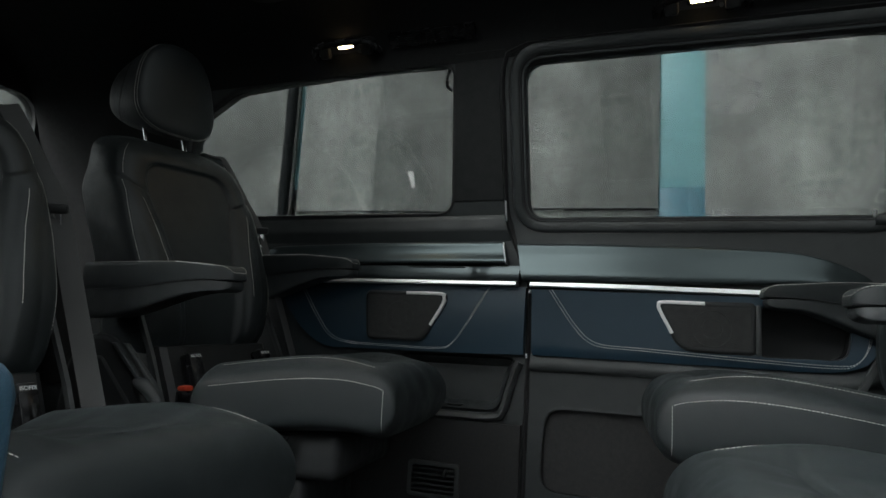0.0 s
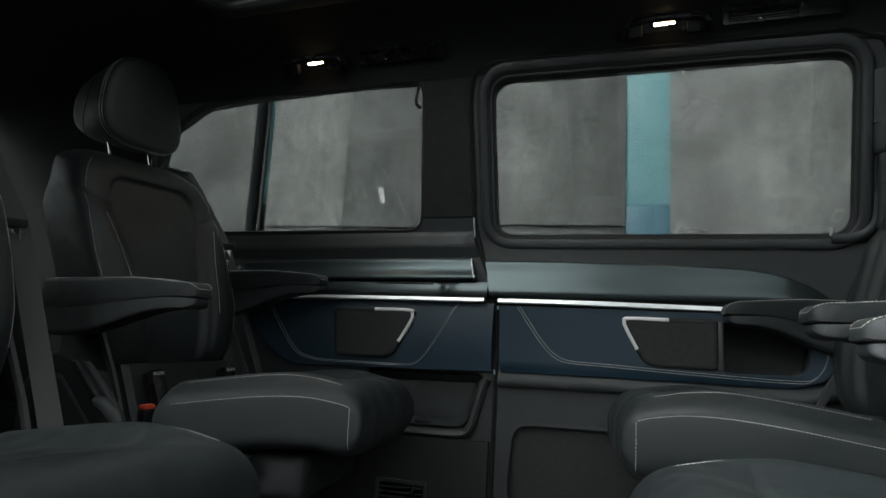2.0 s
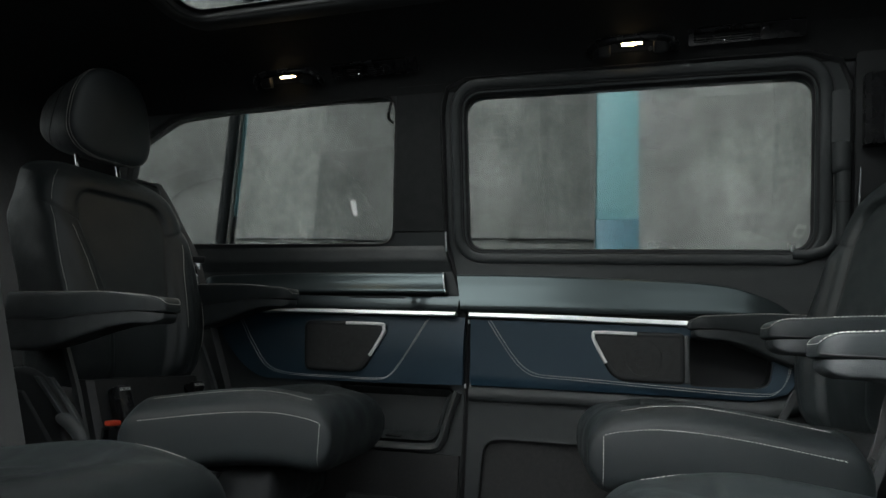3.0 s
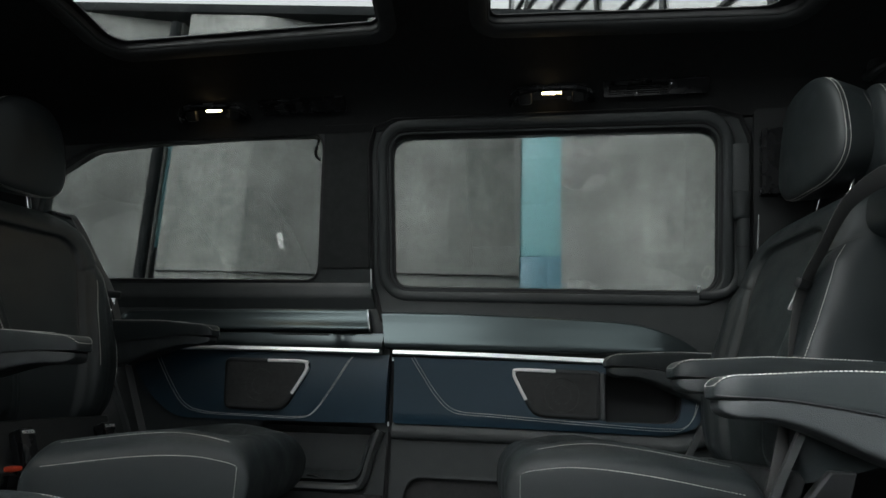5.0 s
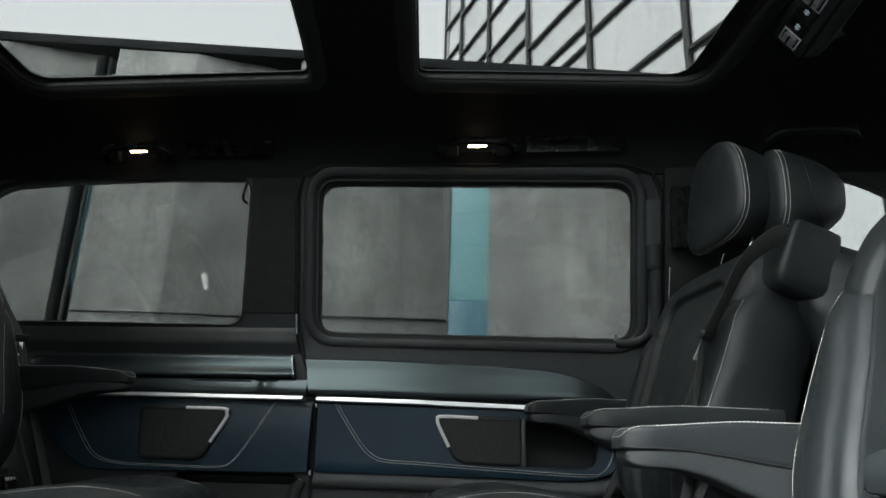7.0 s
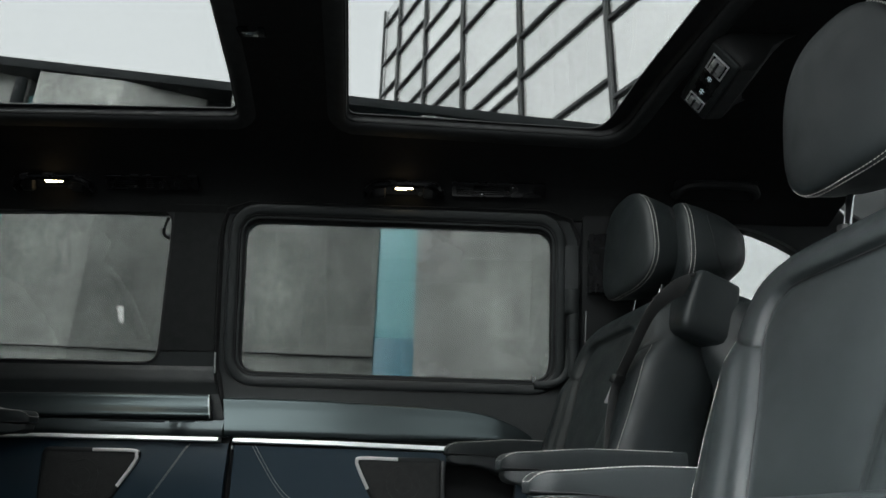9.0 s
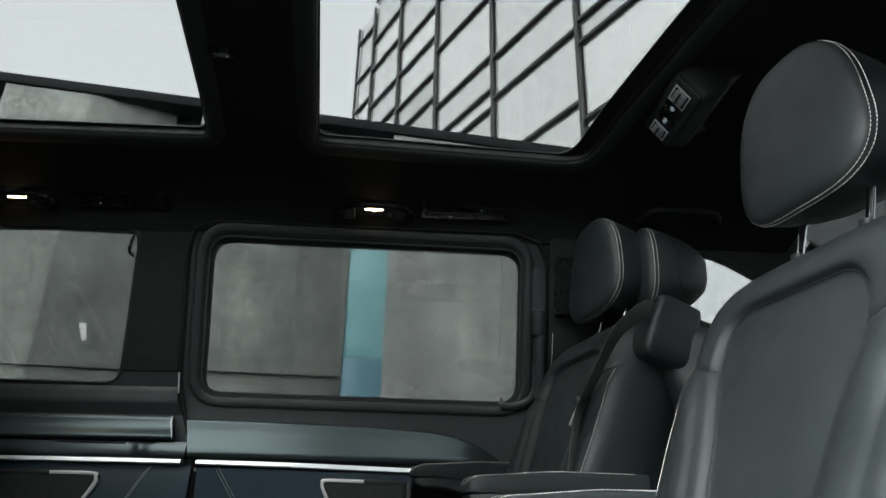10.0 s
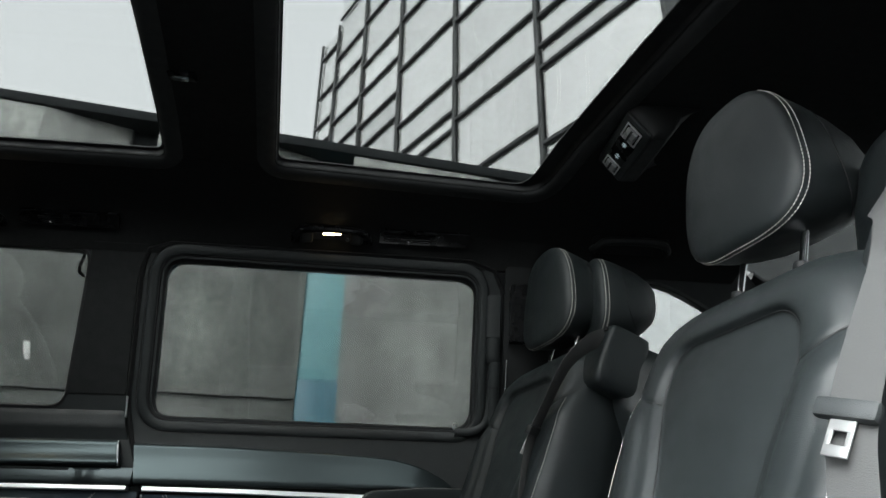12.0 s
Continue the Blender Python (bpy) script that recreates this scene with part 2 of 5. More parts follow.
def smooth_line(pts, n=8):
    """Catmull-Rom through pts."""
    p = [Vector(q) for q in pts]
    p = [2 * p[0] - p[1]] + p + [2 * p[-1] - p[-2]]
    out = []
    for i in range(1, len(p) - 2):
        for k in range(n):
            t = k / n
            out.append(0.5 * (2 * p[i] + (p[i + 1] - p[i - 1]) * t + (2 * p[i - 1] - 5 * p[i] + 4 * p[i + 1] - p[i + 2]) * t * t + (3 * p[i] - p[i - 1] - 3 * p[i + 1] + p[i + 2]) * t ** 3))
    return out + [p[-2]]


def stitching(pts, dash=0.0050, gap=0.0018, r=0.0008):
    """A row of short raised stitches along a line."""
    pts = [Vector(p) for p in pts]
    geos, carry, on = [], 0.0, True
    vs, fs = [], []
    seg = [(a, b, (b - a).length) for a, b in zip(pts, pts[1:]) if (b - a).length > 1e-6]
    total = sum(s[2] for s in seg)

    def at(s):
        for a, b, ln in seg:
            if s <= ln:
                return a.lerp(b, s / ln)
            s -= ln
        return seg[-1][1]
    s = 0.0
    while s + dash < total:
        a, b = at(s), at(s + dash)
        q = (b - a).to_track_quat("Z", "Y")
        k = len(vs)
        for p, f in ((a, 0.55), ((a + b) / 2, 1.0), (b, 0.55)):
            vs += [p + q @ Vector((r * f * c, r * f * d, 0)) for c, d in ((1, 0), (0, 1), (-1, 0), (0, -1))]
        for o in (0, 4):
            fs += [[k + o + j, k + o + (j + 1) % 4, k + o + 4 + (j + 1) % 4, k + o + 4 + j] for j in range(4)]
        fs += [[k + 3, k + 2, k + 1, k], [k + 8, k + 9, k + 10, k + 11]]
        s += dash + gap
    return vs, fs


def fillet(pts, r, n=6):
    """A closed outline with its corners rounded; r: one radius or one for each corner."""
    out, m = [], len(pts)
    for i in range(m):
        p, a, b = Vector(pts[i]), Vector(pts[i - 1]), Vector(pts[(i + 1) % m])
        rr = r[i] if isinstance(r, (list, tuple)) else r
        da, db = (a - p), (b - p)
        rr = min(rr, da.length * 0.48, db.length * 0.48)
        if rr < 1e-5:
            out.append(p)
            continue
        s, e = p + da.normalized() * rr, p + db.normalized() * rr
        for k in range(n + 1):
            t = k / n
            out.append((1 - t) ** 2 * s + 2 * t * (1 - t) * p + t * t * e)
    return [tuple(q) for q in out]


def rect(x0, z0, x1, z1, r, n=6):
    return fillet([(x0, z0), (x1, z0), (x1, z1), (x0, z1)], r, n)


def sheet(outline, holes, place, thick, ucuts=(), vcuts=()):
    """A slab with openings: its outline in (u, v), laid on a curved surface by place(u, v, depth); front at depth 0, back at -thick."""
    bm = bmesh.new()
    for loop in [outline] + list(holes):
        vs = [bm.verts.new((p[0], p[1], 0)) for p in loop]
        for a, b in zip(vs, vs[1:] + vs[:1]):
            bm.edges.new((a, b))
    bmesh.ops.triangle_fill(bm, use_beauty=True, use_dissolve=False, edges=bm.edges[:], normal=(0, 0, 1))
    for axis, cuts in (((1, 0, 0), ucuts), ((0, 1, 0), vcuts)):
        for c in cuts:
            bmesh.ops.bisect_plane(bm, geom=bm.verts[:] + bm.edges[:] + bm.faces[:], dist=1e-6, plane_co=[c * a for a in axis], plane_no=axis)
    bm.verts.index_update()
    uv = [(v.co.x, v.co.y) for v in bm.verts]
    faces = [[v.index for v in f.verts] for f in bm.faces]
    rim = [[v.index for v in e.verts] for e in bm.edges if len(e.link_faces) == 1]
    bm.free()
    n = len(uv)
    vs = [place(u, v, 0.0) for u, v in uv] + [place(u, v, -thick) for u, v in uv]
    fs = faces + [[i + n for i in f[::-1]] for f in faces] + [[a, b, b + n, a + n] for a, b in rim]
    return vs, fs


def bead(loop, profile, place, closed=True):
    """A moulding along a loop in (u, v); profile: (offset outwards, depth) pairs."""
    p = [Vector(q) for q in loop]
    m = len(p)
    area = sum(p[i - 1].x * p[i].y - p[i].x * p[i - 1].y for i in range(m))
    rings = []
    for i in range(m):
        a, b = (p[i - 1], p[(i + 1) % m]) if closed else (p[max(0, i - 1)], p[min(m - 1, i + 1)])
        d = (b - a).normalized()
        nrm = Vector((d.y, -d.x)) * (1 if area > 0 or not closed else -1)
        rings.append([place(p[i].x + nrm.x * o, p[i].y + nrm.y * o, dep) for o, dep in profile])
    vs, fs, n = [q for r in rings for q in r], [], len(profile)
    for i in range(m if closed else m - 1):
        for j in range(n):
            k = (j + 1) % n
            fs.append([i * n + j, i * n + k, ((i + 1) % m) * n + k, ((i + 1) % m) * n + j])
    if not closed:
        fs += [list(range(n))[::-1], [(m - 1) * n + j for j in range(n)]]
    return vs, fs


def lerp_table(table, x):
    if x <= table[0][0]:
        return table[0][1]
    for (a, b), (c, d) in zip(table, table[1:]):
        if x <= c:
            return b + (d - b) * (x - a) / (c - a)
    return table[-1][1]


def ease(a, b, x):
    t = min(1, max(0, (x - a) / (b - a)))
    return t * t * (3 - 2 * t)


def writing(text, size, mat, m, name="lettering"):
    """Raised lettering in the built-in font."""
    cu = bpy.data.curves.new(name, "FONT")
    cu.body, cu.size, cu.extrude, cu.align_x, cu.align_y = text, size, 0.0003, "CENTER", "CENTER"
    tmp = bpy.data.objects.new(name, cu)
    me = bpy.data.meshes.new_from_object(tmp)
    bpy.data.objects.remove(tmp)
    me.materials.append(mat)
    me.transform(m)
    return new(name, me)


# ---- the van's shell ----
FLOOR_Z = 0.05
SIDE = [(-1.0, 0.83), (0.70, 0.83), (0.88, 0.84), (1.27, 0.735), (1.36, 0.700)]


def far_side(x, z, d):
    """The lined side of the van; d: how far it stands out into the cabin."""
    return (x, lerp_table(SIDE, z) - d, z)


def near_side(x, z, d):
    return (x, -lerp_table(SIDE, z) + d, z)


ROOF = [(0.0, 1.530), (0.30, 1.527), (0.47, 1.512), (0.58, 1.478), (0.645, 1.440), (0.675, 1.412), (0.700, 1.358), (0.705, 1.335)]
ROOF_S = [0.0]
for (ya, za), (yb, zb) in zip(ROOF, ROOF[1:]):
    ROOF_S.append(ROOF_S[-1] + math.hypot(yb - ya, zb - za))
ROOF_Y = [(s, p[0]) for s, p in zip(ROOF_S, ROOF)]
ROOF_ZT = [(s, p[1]) for s, p in zip(ROOF_S, ROOF)]


def roof(x, s, d):
    """The headliner; s: the way across it from the middle; d: how far it hangs into the cabin."""
    a, k = abs(s), 1 if s >= 0 else -1
    y, z = lerp_table(ROOF_Y, a), lerp_table(ROOF_ZT, a)
    e = 0.02
    ty, tz = lerp_table(ROOF_Y, a + e) - lerp_table(ROOF_Y, a - e), lerp_table(ROOF_ZT, a + e) - lerp_table(ROOF_ZT, a - e)
    ln = math.hypot(ty, tz) or 1
    ny, nz = tz / ln, -ty / ln
    return (x, k * (y + ny * d), z + nz * d)


def floor_rails():
    fl = single("floor", box(-1.95, 2.75, -0.84, 0.84, -0.03, FLOOR_Z), CARPET, "black carpeted van floor with seat rails", "floor", kind="structure")
    for y in (-0.44, -0.1, 0.32, 0.66):
        part("seat_rail", join(box(-1.2, 1.3, y - 0.024, y - 0.008, FLOOR_Z + 0.001, FLOOR_Z + 0.012, 0.002), box(-1.2, 1.3, y + 0.008, y + 0.024, FLOOR_Z + 0.001, FLOOR_Z + 0.012, 0.002)), STEEL, fl, "steel seat rail with a slot")


SEAM = [(0.031, 0.10), (0.031, 0.514), (0.030, 0.700), (0.004, 0.765), (-0.022, 0.826), (-0.044, 0.90), (-0.049, 0.949), (-0.050, 1.268), (-0.044, 1.300), (-0.028, 1.330)]
VCUTS = [0.2, 0.35, 0.5, 0.6, 0.70, 0.76, 0.82, 0.88, 0.95, 1.02, 1.1, 1.18, 1.27, 1.32]
Q_WIN = fillet([(-0.220, 0.915), (-0.193, 1.340), (-0.45, 1.345), (-0.80, 1.337), (-0.99, 1.325), (-1.16, 1.25), (-1.21, 1.10), (-1.20, 0.93), (-1.15, 0.920)][::-1], [0.02, 0.03, 0.05, 0.05, 0.03, 0.1, 0.1, 0.045, 0.045], 6)
D_WIN = fillet([(0.012, 0.896), (0.918, 0.887), (0.921, 1.314), (0.012, 1.327)], [0.055, 0.06, 0.055, 0.06], 8)
CUBBY = fillet([(-0.36, 0.345), (-0.048, 0.350), (-0.030, 0.43), (-0.004, 0.494), (-0.36, 0.490)], [0.02, 0.05, 0.06, 0.025, 0.02], 7)
POCKET = fillet([(0.072, 0.150), (0.66, 0.150), (0.66, 0.372), (0.085, 0.368)], [0.06, 0.05, 0.05, 0.05], 8)
BIN = fillet([(0.620, 0.538), (0.800, 0.540), (0.815, 0.66), (0.620, 0.66)], [0.01, 0.03, 0.02, 0.01], 5)


def quarter_trim():
    """The fixed side behind the sliding door: window, satin sill, blue panel, loudspeaker and tray."""
    w = thing("wall_north", "charcoal rear quarter trim with navy leather panel", "wall", kind="structure")
    edge = [(x - 0.006, z) for x, z in SEAM] + [(-0.028, 1.365)]
    outline = [(-1.95, 0.05), (edge[0][0], 0.05)] + edge + [(-1.95, 1.365)]
    part("trim_panel", sheet(outline, [Q_WIN, CUBBY], far_side, 0.05, vcuts=VCUTS, ucuts=[-1.4, -1.0, -0.6, -0.3]), TRIM, w)
    part("window_seal", bead(Q_WIN, [(-0.003, -0.014), (-0.003, -0.002), (0.001, 0.003), (0.006, 0.002), (0.006, -0.012)], far_side), RUBBER, w)
    # Lining takes the black headliner colour to stand for shade behind the seats.
    part("rear_pillar", sheet([(-1.94, 0.30), (-1.235, 0.30), (-1.225, 1.36), (-1.94, 1.36)], [], lambda u, v, d: far_side(u, v, 0.010 + d), 0.010, vcuts=VCUTS), HEADLINER, w, "rear pillar lining, blackened for the shade behind the seats")
    # soft fold of the lining between window and satin sill, and the cloth pillar above a joint
    rings = []
    for i in range(31):
        x = -1.22 + i / 30 * 1.22
        ring = []
        for z, dep in ((0.912, -0.004), (0.906, 0.004), (0.893, 0.009), (0.876, 0.0135), (0.866, 0.0145), (0.858, 0.012), (0.848, 0.006), (0.836, 0.003), (0.826, -0.004)):
            end = lerp_table([(p[1], p[0]) for p in SEAM], z) - 0.010
            ring.append(far_side(min(x, end) if i < 30 else end, z - 0.006 * (1 - i / 30), dep))
        rings.append(ring)
    part("sill_fold", loft(rings), TRIM, w, "soft folded window lining", 60)
    part("pillar_lining", sheet(fillet([(-0.212, 0.950), (-0.057, 0.950), (-0.058, 1.268), (-0.034, 1.358), (-0.186, 1.358)], [0.004, 0.004, 0.02, 0.004, 0.004]), [], lambda u, v, d: far_side(u, v, 0.0035 + d), 0.006, vcuts=VCUTS), PILLAR, w, "dark cloth pillar lining", bevel=0.0015)
    # satin sill, a bull-nosed band with a rounded rear end
    rings = []
    for i in range(41):
        t = i / 40
        x = -0.885 + t * (-0.036 + 0.885)
        k = min(1.0, math.sqrt(max(0.0, 1 - (1 - min(1, (x + 0.885) / 0.07)) ** 2)) + 0.02)
        top, bot = 0.815 + 0.013 * math.sin(math.pi * min(0.5, 0.62 * t)), 0.755 + 0.004 * t
        mid = (top + bot) / 2
        top, bot = mid + (top - mid) * k, mid - (mid - bot) * k
        slant = -0.018 * ease(0.9, 1, t)
        prof = ((0.0, -0.004), (0.02, 0.012), (0.06, 0.0165), (0.2, 0.0175), (0.4, 0.0195), (0.55, 0.0235), (0.68, 0.029), (0.8, 0.035), (0.9, 0.0375), (0.97, 0.034), (1.0, 0.024))
        rings.append([far_side(x + slant * (1 - j), top + (bot - top) * j, -0.004 + (dep + 0.004) * k) for j, dep in prof] + [far_side(x, bot, -0.004)])
    part("sill_band", loft(rings), SATIN, w, "satin grey metal sill band", 60)
    part("sill_end", tube([far_side(-0.054, 0.826, 0.012), far_side(-0.049, 0.805, 0.020), far_side(-0.042, 0.785, 0.031), far_side(-0.037, 0.768, 0.036), far_side(-0.038, 0.760, 0.030)], 0.0024, 8), CHROME, w, "bright sill end edge")
    # shelf below; its outward bump is added to catch a bright glint
    rings = []
    for i in range(121):
        t = i / 120
        x = -0.90 + t * 0.904
        glint_bump = -0.007 * math.exp(-((x + 0.115) / 0.016) ** 2)
        rings.append([far_side(x, 0.757, 0.0), far_side(x, 0.7555, 0.024 - glint_bump * 0.3), far_side(x, 0.746, 0.028 - glint_bump), far_side(x, 0.732, 0.031 - glint_bump), far_side(x, 0.719, 0.0335 - glint_bump * 0.6), far_side(x, 0.713, 0.031), far_side(x, 0.711, 0.0)])
    part("shelf", loft(rings), SATIN_DARK, w, "dark satin shelf with a bump that catches a glint", 60)
    part("shelf_slot", sheet(rect(-0.34, 0.7470, -0.16, 0.7520, 0.002), [], lambda u, v, d: far_side(u, v, 0.0288 + d), 0.006), TRIM_DARK, w)
    part("chrome_strip", bead([(-0.86, 0.7035), (-0.45, 0.7050), (-0.004, 0.7040)], [(-0.006, 0.0), (-0.006, 0.031), (0.003, 0.035), (0.006, 0.032), (0.006, 0.0)], far_side, False), CHROME, w, "bright satin chrome strip")
    blue = [(-0.80, 0.697), (-0.790, 0.650), (-0.700, 0.545), (-0.625, 0.497), (-0.20, 0.503), (0.022, 0.508), (0.022, 0.696)]
    spk = fillet([(-0.474, 0.672), (-0.208, 0.671), (-0.280, 0.534), (-0.462, 0.534)], [0.018, 0.028, 0.035, 0.018], 6)
    bl = part("leather_panel", sheet(fillet(blue, [0, 0.02, 0.05, 0.05, 0, 0, 0]), [spk], lambda u, v, d: far_side(u, v, 0.014 + 0.010 * math.sin(math.pi * min(1, max(0, (v - 0.497) / 0.2))) + d), 0.02, vcuts=[0.52 + 0.02 * i for i in range(9)], ucuts=[-0.6, -0.5, -0.2, -0.1]), BLUE, w, "navy blue leather panel", bevel=0.004)
    st = smooth_line([(-0.705, 0.672), (-0.655, 0.598), (-0.600, 0.535), (-0.530, 0.514), (-0.38, 0.511), (-0.245, 0.511), (-0.195, 0.525), (-0.150, 0.585), (-0.087, 0.690)], 14)
    lift = [far_side(p[0], p[1], 0.0265 if 0.52 < p[1] < 0.68 else 0.0215) for p in st]
    for row in (lift, [(p[0] + 0.007, p[1], p[2] + 0.004) for p in lift]):
        part("stitching", stitching(row), STITCH, bl, "pale stitching")
    loudspeaker(w, spk, [(-0.340, 0.6705), (-0.232, 0.6700), (-0.219, 0.660), (-0.222, 0.640), (-0.258, 0.578)])
    # tray: a hollow with sloping sides and a moulded lip
    part("tray_hollow", join(sheet(grown(CUBBY, 0.9), [], lambda u, v, d: far_side(u, v, -0.042 + d), 0.01), bead(CUBBY, [(-0.0005, 0.0), (-0.004, -0.008), (-0.022, -0.042), (-0.022, -0.053), (0.006, -0.053), (0.006, 0.0)], far_side)), TRIM, w, "smooth charcoal tray hollow", 60)
    lip = smooth_line([(-0.37, 0.328), (-0.18, 0.329), (-0.065, 0.333), (-0.036, 0.352), (-0.022, 0.400), (-0.008, 0.450), (0.006, 0.487)], 8)
    # lip is greyer than its panel, putting the caught light into the colour
    part("tray_lip", bead([(p[0], p[1]) for p in lip], [(-0.010, -0.03), (-0.011, 0.002), (-0.006, 0.016), (0.004, 0.020), (0.011, 0.013), (0.014, -0.002)], far_side, False), TRIM_GREY, w, "moulded tray lip, lightened for the light it catches", 60)
    part("tray_socket", tube([far_side(-0.185 + 0.026 * math.cos(a), 0.353 + 0.004 * math.sin(a), -0.030 + 0.024 * math.sin(a)) for a in [2 * math.pi * k / 24 for k in range(24)]], 0.0045, 8, True), TRIM_DARK, w, "round socket rim in the tray")
    part("carpet_side", sheet([(-0.95, 0.052), (0.02, 0.052), (0.02, 0.316), (-0.95, 0.312)], [rect(-0.302, 0.098, -0.150, 0.192, 0.012)], lambda u, v, d: far_side(u, v, 0.012 + d), 0.012), CARPET, w)


def loudspeaker(parent, outline, accent):
    """A softly domed mesh grille with a rounded black rim, the cone's ring showing through, and a bright corner accent."""
    c = Vector((sum(p[0] for p in outline) / len(outline), sum(p[1] for p in outline) / len(outline)))
    rings = [[far_side(*(c + (Vector(p) - c) * k), dep) for p in outline] for k, dep in ((1.0, 0.012), (1.0, 0.026), (0.985, 0.0290), (0.955, 0.0300), (0.90, 0.0302), (0.6, 0.0306), (0.25, 0.0308))]
    ob = part("speaker_grille", loft(rings), MESH, parent, "black mesh loudspeaker grille", 60)
    part("grille_rim", bead(outline, [(0.005, 0.010), (0.005, 0.0265), (0.002, 0.0300), (-0.004, 0.0312), (-0.008, 0.0302), (-0.009, 0.010)], far_side), TRIM_DARK, ob, "", 60)
    for r in (0.045, 0.024):
        part("cone_ring", tube([far_side(c.x + r * math.cos(q), c.y - 0.004 + r * math.sin(q), 0.0304) for q in [2 * math.pi * k / 40 for k in range(40)]], 0.0012, 5, True), MESH, ob)
    line = smooth_line(accent, 8)
    part("accent", bead([(p[0], p[1]) for p in line], [(-0.0045, 0.02), (-0.0045, 0.0315), (-0.003, 0.0325), (0.003, 0.0325), (0.0045, 0.0315), (0.0045, 0.02)], far_side, False), TONGUE, ob, "bright accent edge")


def sliding_door():
    w = thing("door_1", "closed sliding door with navy leather and satin trim", "door", kind="structure")
    left = [(x + 0.006, z) for x, z in SEAM]
    outline = fillet([(left[0][0], 0.10), (0.996, 0.10), (0.996, 1.352), (-0.030, 1.362)], [0.02, 0.03, 0.085, 0.02], 8)
    outline = [p for p in outline if p[0] > 0.2] + [(-0.018, 1.358), (-0.032, 1.330)] + left[::-1][2:]
    bin_hole = BIN
    part("trim_panel", sheet(outline, [D_WIN, POCKET, bin_hole], far_side, 0.05, vcuts=VCUTS, ucuts=[0.2, 0.4, 0.6, 0.8]), TRIM, w)
    rim = [(0.007, -0.016), (0.009, 0.000), (0.012, 0.006), (0.017, 0.0085), (0.030, 0.0085), (0.036, 0.006), (0.040, 0.0), (0.040, -0.01)]
    part("window_surround", bead(D_WIN, rim, far_side), TRIM, w, "moulded charcoal window surround", 70)
    part("surround_groove", bead(D_WIN, [(0.040, -0.004), (0.040, 0.0008), (0.044, 0.0012), (0.044, -0.004)], far_side), RUBBER, w)
    part("window_seal", bead(D_WIN, [(-0.005, -0.020), (-0.005, -0.012), (0.003, -0.003), (0.008, 0.003), (0.011, 0.003), (0.011, -0.02)], far_side), RUBBER, w)
    part("door_seal", bead([(x, z) for x, z in SEAM[:-2]] + [(-0.047, 1.30), (-0.030, 1.345), (0.03, 1.366), (0.5, 1.362), (0.90, 1.358), (0.972, 1.335), (0.998, 1.28), (1.001, 0.9)], [(-0.007, -0.03), (-0.006, 0.004), (0.0, 0.010), (0.006, 0.004), (0.007, -0.03)], far_side, False), RUBBER, w)
    for x, z, h in ((-0.0475, 0.945, 0.055), (0.030, 0.512, 0.012), (0.0325, 0.69, 0.010)):
        part("seam_clip", bead([(x, z - h), (x - 0.001, z)], [(-0.002, 0.0), (-0.002, 0.013), (0.002, 0.013), (0.002, 0.0)], far_side, False), CHROME, w, "thin bright edge clip")
    # satin armrest band that thins to a point towards the front
    top = [(p.x, p.y) for p in smooth_line([(-0.02, 0.822, 0), (0.25, 0.819, 0), (0.49, 0.810, 0), (0.655, 0.801, 0), (0.735, 0.788, 0), (0.80, 0.765, 0), (0.845, 0.740, 0), (0.878, 0.712, 0)], 6)]
    rings = []
    for i in range(49):
        t = i / 48
        x = -0.012 + t * 0.885
        zt = max(lerp_table(top, x), 0.7165)
        zb = 0.714
        k = min(1, (zt - zb) / 0.065)
        xs = x + 0.026 * (1 - t) ** 6
        prof = ((0.0, -0.004), (0.012, 0.010), (0.035, 0.0150), (0.1, 0.0162), (0.25, 0.0182), (0.4, 0.0215), (0.55, 0.0262), (0.7, 0.0315), (0.85, 0.0365), (0.95, 0.0375), (1.0, 0.034))
        rings.append([far_side(x * (1 - j) + xs * j, zt + (zb - zt) * j, -0.004 + (dep + 0.004) * k) for j, dep in prof] + [far_side(xs, zb, -0.006)])
    part("armrest_band", loft(rings), SATIN, w, "satin grey-green metal armrest band", 60)
    part("chrome_strip", bead([(0.036, 0.7045), (0.3, 0.7010), (0.70, 0.6910)], [(-0.007, 0.0), (-0.0065, 0.028), (0.004, 0.032), (0.007, 0.028), (0.007, 0.0)], far_side, False), CHROME, w, "bright satin chrome strip")
    blue = [(0.040, 0.690), (0.046, 0.509), (0.30, 0.510), (0.783, 0.508), (0.852, 0.535), (0.868, 0.60), (0.872, 0.672), (0.62, 0.683)]
    spk = fillet([(0.374, 0.664), (0.603, 0.663), (0.603, 0.544), (0.432, 0.546)], [0.028, 0.012, 0.012, 0.035], 6)
    bl = part("leather_panel", sheet(fillet(blue, [0, 0, 0, 0.05, 0.03, 0.05, 0.01, 0]), [spk, fillet([(0.618, 0.536), (0.802, 0.538), (0.817, 0.662), (0.618, 0.662)], [0.01, 0.03, 0.02, 0.01], 5)], lambda u, v, d: far_side(u, v, 0.012 + 0.012 * ease(0.505, 0.53, v) + d), 0.02, vcuts=[0.52, 0.53, 0.54, 0.56, 0.6, 0.64], ucuts=[0.15, 0.25]), BLUE, w, "navy blue leather panel", bevel=0.004)
    st = smooth_line([(0.091, 0.688), (0.125, 0.638), (0.162, 0.588), (0.195, 0.556), (0.235, 0.541), (0.33, 0.537), (0.55, 0.527), (0.76, 0.520), (0.815, 0.530), (0.842, 0.575), (0.846, 0.64)], 14)
    lift = [far_side(p[0], p[1], 0.0255) for p in st]
